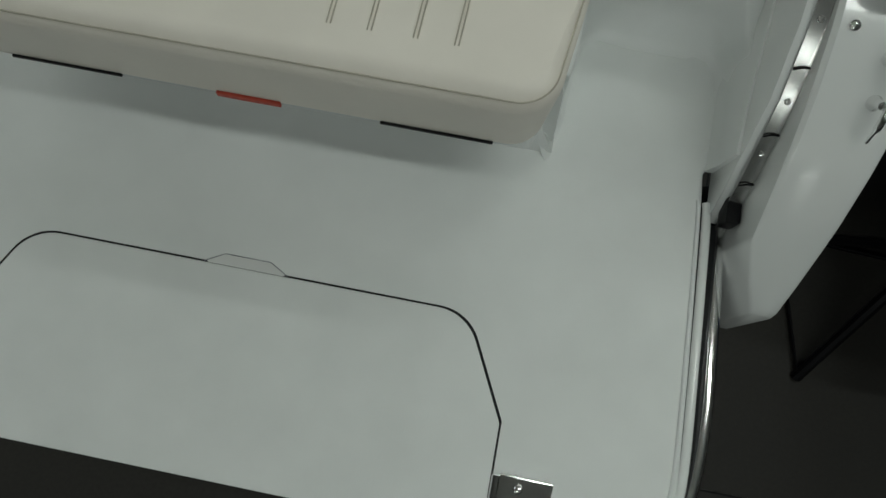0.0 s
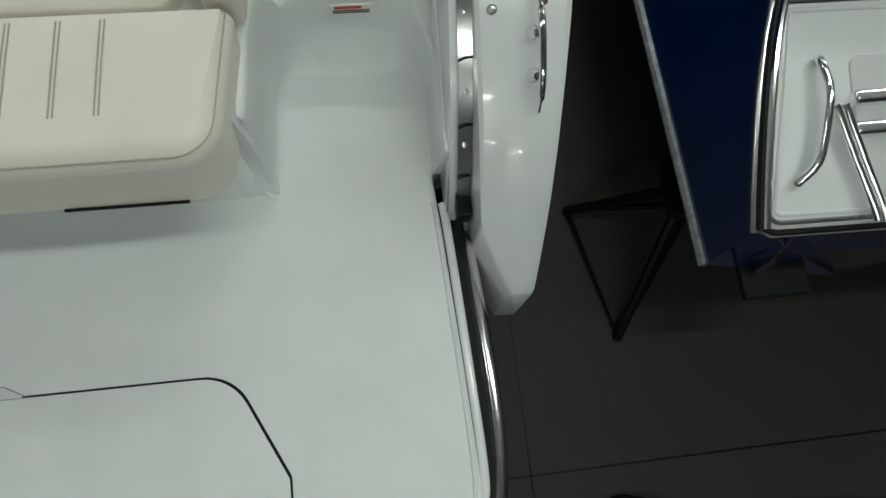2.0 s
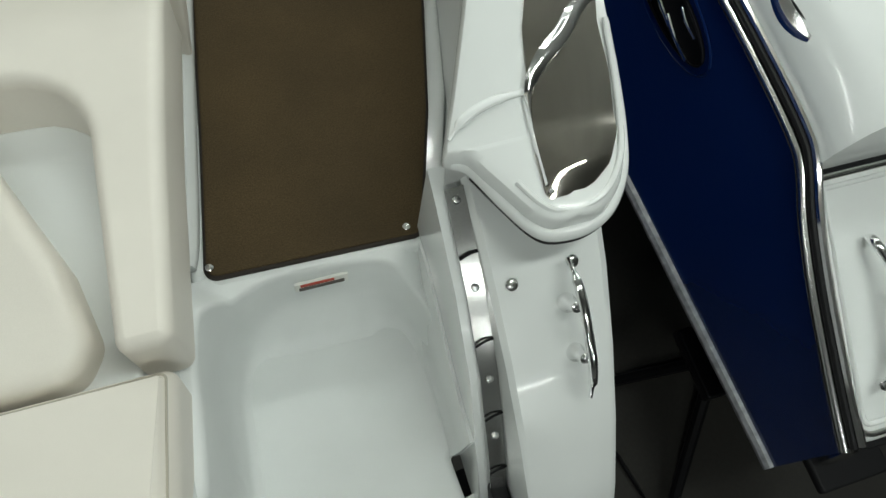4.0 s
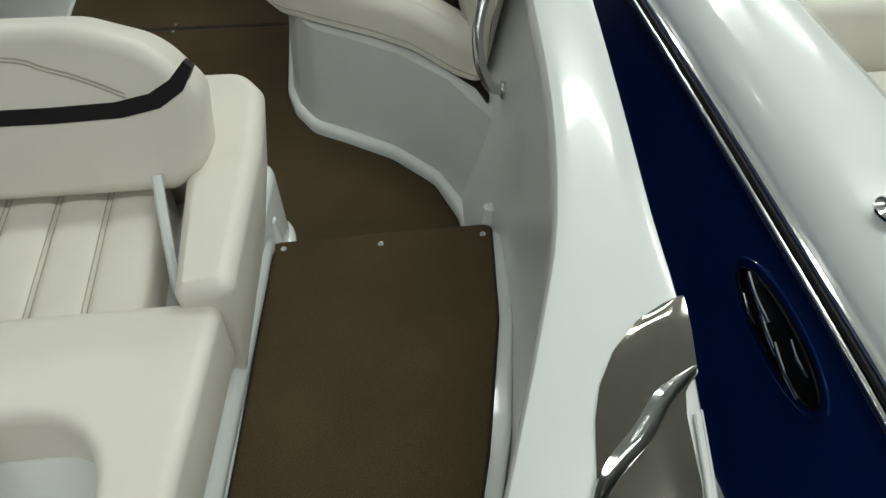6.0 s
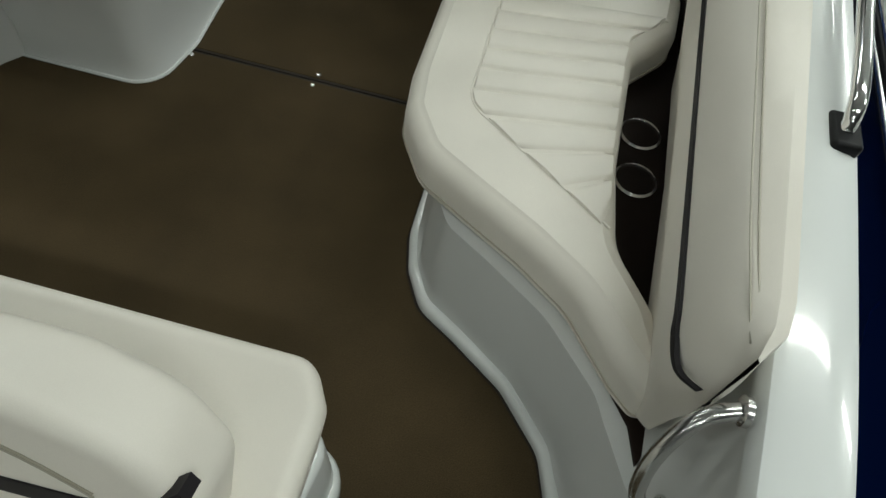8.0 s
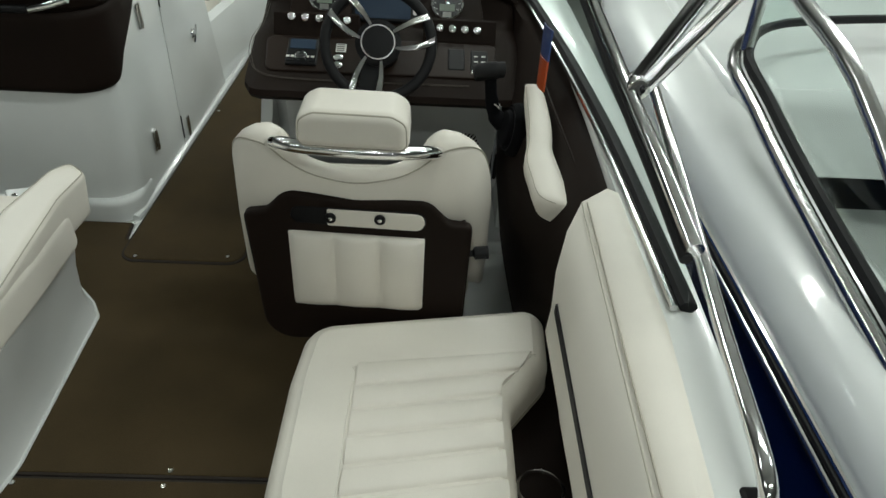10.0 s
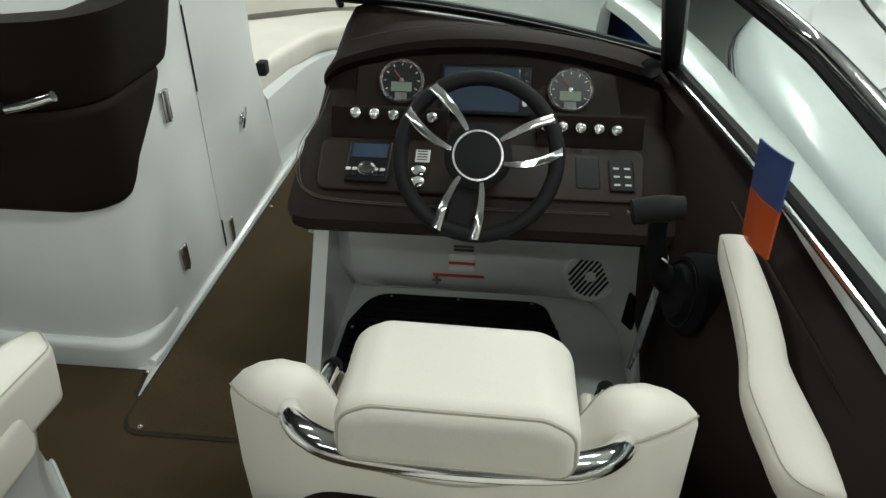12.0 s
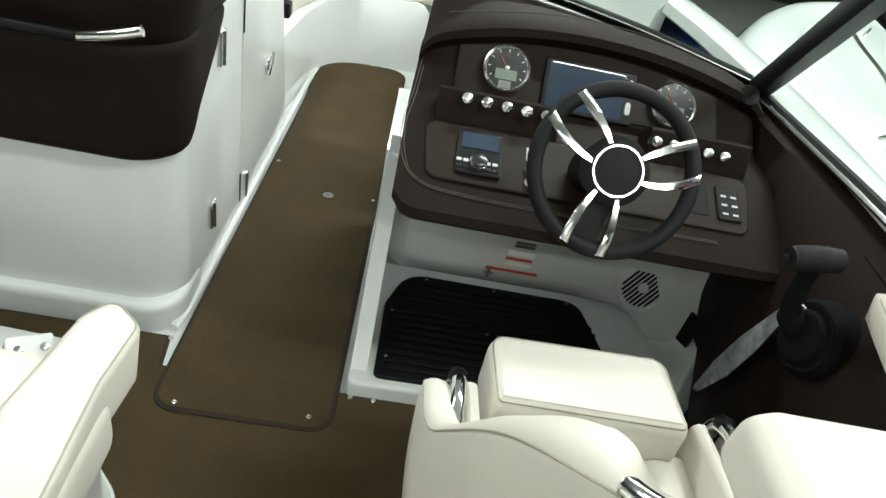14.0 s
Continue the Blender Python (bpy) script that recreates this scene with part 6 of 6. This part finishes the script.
# ---- other boats in the hall ----
def blue_neighbour():
    b = thing("blue_motor_boat", (3.2, 4.0, -1.3), "white motor boat with navy blue sides on a stand", "boat")
    # y, x at the rail, z of the rail
    side = [(1.365, 2.086, -0.135), (1.50, 2.095, -0.086), (1.70, 2.115, -0.014), (1.86, 2.140, 0.046), (1.96, 2.165, 0.085), (2.05, 2.18, 0.102), (2.3, 2.195, 0.112), (2.7, 2.20, 0.128), (3.4, 2.20, 0.155), (4.4, 2.195, 0.180), (5.6, 2.18, 0.22), (6.6, 2.17, 0.27), (7.4, 2.22, 0.31), (8.2, 2.45, 0.36), (8.9, 2.95, 0.40), (9.3, 3.6, 0.42)]
    ss = spline([(x, y, z) for y, x, z in side], 4)
    low = lambda p: lerp(2.112 - 0.03 * min(1.0, max(0.0, (p.y - 1.4) / 1.0)), max(2.10, p.x + 0.05), min(1.0, max(0.0, (p.y - 3.5) / 2.5)))
    put("hull_side", loft([[p, (lerp(p.x, low(p), 0.4) + 0.006, p.y, lerp(p.z, -0.50, 0.4)), (low(p), p.y, -0.50), (p.x + 0.75, p.y, -0.95), (p.x + 0.8, p.y, -0.95), (p.x + 0.05, p.y, p.z - 0.04)] for p in ss]), BLUE, b, "glossy navy blue hull side")
    put("bottom_edge", tube([(low(p), p.y, -0.505) for p in ss[:34]], 0.018, 8, 0, flat=1.2), PLASTIC_GREY, b, "dark grey chine strip")
    put("rub_rail", tube([(p.x - 0.006, p.y, p.z) for p in ss], 0.013, 10, 0), STEEL, b, "steel rub rail")
    put("rail_gasket", tube([(p.x + 0.004, p.y, p.z + 0.020) for p in ss], 0.009, 8, 0), RUBBER, b, "black rail gasket")
    put("rub_bead", tube([(p.x + 0.016, p.y, p.z + 0.032) for p in ss], 0.010, 8, 0), CHROME, b, "bright upper rail bead")
    deck = []
    for p in ss:
        if p.y < 1.95:
            continue
        f = min(1.0, max(0.0, (p.y - 1.95) / 0.3))
        deck.append([(p.x + 0.02, p.y, p.z + 0.02), (p.x + 0.035, p.y, p.z + 0.07), (p.x + 0.08, p.y, p.z + 0.135), (p.x + 0.14, p.y, p.z + 0.172), (p.x + 0.22, p.y, p.z + 0.188), (p.x + 0.36, p.y, p.z + 0.185), (p.x + 0.42, p.y, p.z + 0.155), (p.x + 0.46, p.y, p.z - 0.04), (p.x + 0.48, p.y, p.z - 0.28 * f), (p.x + 0.25, p.y, p.z - 0.3)])
    put("gunwale", loft(deck), GEL, b, "white rounded gunwale", 60)
    put("cockpit_sole", box(2.5, 3.9, 2.2, 6.2, -0.36, -0.30, 0.01), GEL, b)
    put("cockpit_step", slab(fillet([(2.62, 2.7), (3.8, 2.7), (3.8, 3.5), (2.62, 3.5)], 0.06, 5), -0.30, 0.14, 0.045, 4), CREAM, b, "pale seat behind the gunwale")
    put("seat_back", slab(fillet([(2.62, 3.55), (3.8, 3.55), (3.8, 3.75), (2.62, 3.75)], 0.05, 5), -0.30, 0.34, 0.05, 4), CREAM, b, "pale seat back")
    put("engine_hatch", slab(fillet([(2.62, 1.98), (3.8, 1.98), (3.8, 2.62), (2.62, 2.62)], 0.06, 5), -0.30, 0.10, 0.04, 4), GEL, b, "white engine hatch")
    # stern platform with its rounded frame, rails and folded ladder
    put("transom", loft([[(2.118, 1.40, -0.14), (3.9, 1.40, -0.14), (3.9, 1.40, -0.95), (2.14, 1.40, -0.52)], [(2.14, 1.7, -0.14), (3.9, 1.7, -0.14), (3.9, 1.7, -0.95), (2.16, 1.7, -0.52)]]), BLUE, b)
    plat = fillet([(2.092, 1.368), (3.8, 1.345), (3.8, 1.95), (2.164, 1.95)], [0.055, 0.02, 0, 0], 8)
    rake = lambda y: -0.118 + 0.36 * (y - 1.37)
    put("stern_platform", slab(plat, lambda x, y: rake(y) - 0.10, lambda x, y: rake(y), 0.018, 4), GEL, b, "white raked stern platform")
    put("platform_gasket", tube([(x, y, rake(y) - 0.018) for x, y in inset(plat, -0.006)], 0.010, 8, 0, True), RUBBER, b, "black platform gasket")
    put("platform_bead", tube([(x, y, rake(y) + 0.001) for x, y in inset(plat, 0.014)], 0.007, 8, 0, True), STEEL, b, "bright platform bead")
    put("platform_bead", tube([(x, y, rake(y) + 0.002) for x, y in inset(plat, 0.036)], 0.007, 8, 0, True), GEL, b)
    put("platform_pad", slab(fillet([(2.40, 1.43), (3.6, 1.43), (3.6, 1.76), (2.36, 1.80)], 0.03, 5), lambda x, y: rake(y) - 0.004, lambda x, y: rake(y) + 0.008, 0.005, 3), GREY_GEL, b, "pale grey platform pad")
    put("stern_grab_rail", tube([(2.279, 1.784, 0.031), (2.252, 1.766, 0.070), (2.265, 1.700, 0.061), (2.260, 1.643, 0.045), (2.239, 1.534, 0.001), (2.217, 1.496, -0.018), (2.182, 1.470, -0.037), (2.204, 1.478, -0.079)], 0.0115, 12), CHROME, b, "bent chrome grab rail")
    for dx in (0.0, 0.026):
        put("ladder_rail", tube([(2.290 + dx, 1.654, 0.034), (2.336 + dx, 1.532, -0.010), (2.398 + dx, 1.377, -0.065), (2.405 + dx, 1.352, -0.074)], 0.0105, 10), CHROME, b, "folded boarding ladder rail")
    for y0 in (1.58, 1.66):
        put("ladder_step", slab(fillet([(2.36, y0), (3.0, y0 + 0.01), (3.0, y0 + 0.050), (2.36, y0 + 0.040)], 0.015, 4), rake(y0) + 0.012, rake(y0) + 0.042, 0.01, 3), CHROME, b, "polished ladder step")
    put("trim_tab", box(2.28, 2.52, 1.25, 1.42, -0.62, -0.585, 0.01), RUBBER, b, "black trim tab")
    put("tab_ram", tube([(2.30, 1.39, -0.30), (2.31, 1.345, -0.42), (2.32, 1.33, -0.58)], 0.012, 8), STEEL, b, "short steel trim ram")
    # oval portlight
    d = Vector((0.005, 1, 0.01)).normalized()
    up = Vector((0.10, 0, 1)).normalized()
    o = Vector((2.172, 2.605, -0.035))
    oval = lambda a, c, h=0.0: [o + d * a * math.cos(2 * math.pi * k / 36) + up * c * math.sin(2 * math.pi * k / 36) + Vector((-h, 0, 0)) for k in range(36)]
    put("portlight_rim", tube(oval(0.245, 0.088), 0.0045, 8, 0, True), BLUE, b, "oval portlight rim")
    pl = put("portlight_glass", loft([oval(0.215, 0.062, -0.03), oval(0.215, 0.062, 0.003), oval(0.20, 0.054, 0.006)]), BLACK, b, "dark oval portlight")
    put("portlight_ring", tube(oval(0.215, 0.062, 0.006), 0.0035, 8, 0, True), BLACK, pl)
    for s0, s1, v0, v1, r in ((-0.17, -0.02, -0.035, -0.012, 0.006), (-0.05, 0.10, -0.028, 0.012, 0.006), (0.03, 0.18, 0.004, 0.030, 0.006), (-0.15, -0.05, 0.03, 0.044, 0.004), (0.06, 0.15, -0.040, -0.026, 0.004)):
        put("portlight_bar", tube([o + d * s0 + up * v0 + Vector((-0.010, 0, 0)), o + d * lerp(s0, s1, 0.5) + up * lerp(v0, v1, 0.5) + Vector((-0.016, 0, 0)), o + d * s1 + up * v1 + Vector((-0.010, 0, 0))], r, 8), CHROME, pl, "slanting chrome bar")
    # deck fittings
    for x, y, z in ((2.352, 2.676, 0.312), (2.37, 4.06, 0.362)):
        ft = put("deck_fitting", lathe([(0.050, 0.0), (0.050, 0.008), (0.034, 0.016), (0.030, 0.007), (0.002, 0.005)], 26, pose(x, y, z)), CHROME, b, "round chrome deck fitting")
        put("fitting_hole", lathe([(0.026, 0.004), (0.026, 0.0095), (0.002, 0.0095)], 20, pose(x, y, z)), BLACK, ft)
    vent = put("vent_louver", loft([[(2.275 + 0.042 * w * math.cos(a), 2.32 + 0.125 * w * math.sin(a), 0.222 + h + 0.9 * 0.042 * w * math.cos(a)) for a in [2 * math.pi * k / 26 for k in range(26)]] for w, h in ((1.0, 0.0), (0.97, 0.012), (0.8, 0.016))]), CHROME, b, "oval chrome vent")
    put("vent_mouth", loft([[(2.278 + 0.020 * w * math.cos(a), 2.32 + 0.085 * w * math.sin(a), 0.240 + h + 0.9 * 0.020 * w * math.cos(a)) for a in [2 * math.pi * k / 20 for k in range(20)]] for w, h in ((1.0, -0.008), (1.0, 0.0025))]), BLACK, vent)
    # forward deck, raised windshield and rail
    put("fore_deck", slab(fillet([(2.50, 5.9), (4.2, 5.9), (4.2, 9.4), (3.70, 9.3), (2.9, 8.5), (2.52, 7.4)], [0.05, 0.0, 0.1, 0.2, 0.4, 0.4], 6), 0.05, lambda x, y: 0.46 + 0.03 * (y - 5.9), 0.10, 6), GEL, b, "white fore deck")
    a1 = spline([(2.45, 4.3, 0.52), (2.45, 5.0, 0.86), (2.45, 5.5, 0.97), (2.47, 5.84, 1.05), (2.75, 6.05, 1.10), (3.6, 6.15, 1.13)], 4)
    a2 = spline([(2.45, 4.3, 0.38), (2.45, 5.0, 0.50), (2.45, 5.45, 0.60), (2.47, 5.80, 0.68), (2.9, 6.4, 0.62), (3.7, 6.6, 0.62)], 4)
    put("screen_rail", tube(a1, 0.026, 10, 0, flat=1.2), STEEL, b, "aluminium windshield frame")
    put("screen_base", tube(a2, 0.022, 8, 0), RUBBER, b, "black windshield base")
    put("screen_sill", tube([(p.x - 0.05, p.y, p.z - 0.03) for p in a2[:16]], 0.028, 10, 0), STEEL, b, "bright windshield sill")
    put("screen_post", tube([(2.46, 5.80, 0.68), (2.465, 5.82, 0.86), (2.47, 5.84, 1.05)], 0.026, 10), STEEL, b, "aluminium windshield post")
    put("screen_strut", tube([(2.47, 6.55, 0.56), (2.47, 6.2, 0.80), (2.48, 5.9, 1.04)], 0.012, 8), STEEL, b, "thin windshield strut")
    put("screen_glass", loft([[p, q, q + Vector((0.004, 0, 0)), p + Vector((0.004, 0, 0))] for p, q in zip(a1, a2)]), GLASS, b).visible_shadow = False
    put("bow_rail", tube([(2.85, 7.1, 0.50), (2.82, 7.2, 0.62), (2.95, 7.9, 0.68), (3.35, 8.5, 0.72), (3.6, 8.9, 0.62)], 0.012, 8), STEEL, b, "thin steel bow rail")
    put("deck_cleat", tube([(3.28, 8.28, 0.57), (3.32, 8.34, 0.60), (3.38, 8.42, 0.60), (3.42, 8.48, 0.57)], 0.012, 8), CHROME, b, "chrome deck cleat")
    # blocks under the keel
    for x, y in ((2.95, 1.9), (3.7, 1.9), (3.0, 6.0)):
        put("hull_block", box(x, x + 0.25, y, y + 0.3, -1.3, -0.93, 0.01), BLACK, b)


blue_neighbour()


def jack_stand():
    j = thing("boat_jack_stand", (2.06, 1.5, -1.3), "black steel tripod jack stand on the concrete", "stand")
    top = (2.24, 1.72, -0.74)
    for foot in ((2.064, 1.238, -1.29), (1.93, 1.83, -1.29), (2.52, 1.80, -1.29)):
        put("leg", tube([foot, top], 0.022, 8, 1), BLACK, j)
    put("brace", tube([(2.064, 1.238, -1.275), (1.93, 1.83, -1.275), (2.52, 1.80, -1.275)], 0.016, 8, 1, True), BLACK, j)
    put("pad", box(2.14, 2.36, 1.60, 1.84, -0.76, -0.71, 0.01), BLACK, j)


jack_stand()


def dark_cover():
    c = thing("black_ground_cover", (2.2, 0.2, -1.3), "crumpled black cover lying on the concrete", "cover")
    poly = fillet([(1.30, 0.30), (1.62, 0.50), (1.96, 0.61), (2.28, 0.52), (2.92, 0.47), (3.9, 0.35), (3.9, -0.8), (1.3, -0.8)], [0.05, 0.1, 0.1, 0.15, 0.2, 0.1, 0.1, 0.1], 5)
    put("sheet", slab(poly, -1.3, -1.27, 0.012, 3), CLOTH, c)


dark_cover()


def aisle():
    # added sheet: the same hall floor, coloured pale where lamps light it strongly
    a = thing("lit_far_floor", (0, 14, -1.3), "pale grey sheet standing for the brightly lit far hall floor", "floor")
    tagged(a, kind="structure")
    put("lit_sheet", slab([(-9, 8.6), (12, 8.6), (12, 19), (-9, 19)], -1.3, -1.292, 0.002, 1), LIT_FLOOR, a)


aisle()


def white_boat(x, y, turn, size, label, dark_side):
    b = new("white_motor_boat")
    tagged(b, label, "boat", "boats parked across the hall")
    rows = []
    for k in range(15):
        u = k / 14
        w = 1.2 * (1 - max(0.0, (u - 0.35) / 0.65) ** 2.2) + 0.02
        rows.append((lerp(0, 7.5, u), w, 0.9 + 0.25 * u))
    part("hull", loft([[(-w, v, z), (-w * 0.92, v, z - 0.5), (-w * 0.6, v, z - 1.1), (w * 0.6, v, z - 1.1), (w * 0.92, v, z - 0.5), (w, v, z)] for v, w, z in rows]), BLUE if dark_side else GEL, b)
    part("deck", loft([[(-w, v, z), (-w * 0.96, v, z + 0.05), (-w * 0.7, v, z + 0.14), (0, v, z + 0.19), (w * 0.7, v, z + 0.14), (w * 0.96, v, z + 0.05), (w, v, z)] for v, w, z in rows]), GEL, b, "white cambered deck")
    part("rub_rail", tube([(-w, v, z) for v, w, z in rows], 0.03, 8, 2), STEEL, b)
    part("rub_rail", tube([(w, v, z) for v, w, z in rows], 0.03, 8, 2), STEEL, b)
    part("windshield_frame", tube([(-1.0, 1.6, 1.15), (-0.95, 2.6, 1.55), (-0.5, 3.2, 1.62), (0.5, 3.2, 1.62), (0.95, 2.6, 1.55), (1.0, 1.6, 1.15)], 0.025, 8), BLACK, b)
    part("hatch", slab(fillet([(-0.3, 4.6), (0.3, 4.6), (0.25, 5.2), (-0.25, 5.2)], 0.08, 5), 1.15, 1.25, 0.02, 3), GREY_GEL, b)
    part("bow_rail", tube([(-0.85, 4.2, 1.18), (-0.8, 4.3, 1.45), (-0.5, 6.2, 1.6), (0, 7.1, 1.62), (0.5, 6.2, 1.6), (0.8, 4.3, 1.45), (0.85, 4.2, 1.18)], 0.014, 8), STEEL, b)
    part("cleat", tube([(0.5, 5.4, 1.26), (0.5, 5.5, 1.28), (0.5, 5.6, 1.26)], 0.014, 8), STEEL, b)
    part("cradle", box(-0.9, 0.9, 1.0, 1.4, -0.2 - 0.9, -0.15 + 0.0, 0.02), BLACK, b)
    b.matrix_world = pose(x, y, -0.55, 0, 0, turn) @ Matrix.Scale(size, 4)
    return b


white_boat(2.6, 16.5, 172, 1.0, "white motor boat with a bare cambered deck, bow towards the aisle", False)
white_boat(-2.2, 17.5, 184, 1.0, "white motor boat with a steel bow rail, bow towards the aisle", False)
white_boat(6.4, 9.5, 160, 1.05, "white motor boat parked beyond the navy one", False)
white_boat(7.6, 2.0, 8, 1.0, "white motor boat with navy sides parked stern on", True)
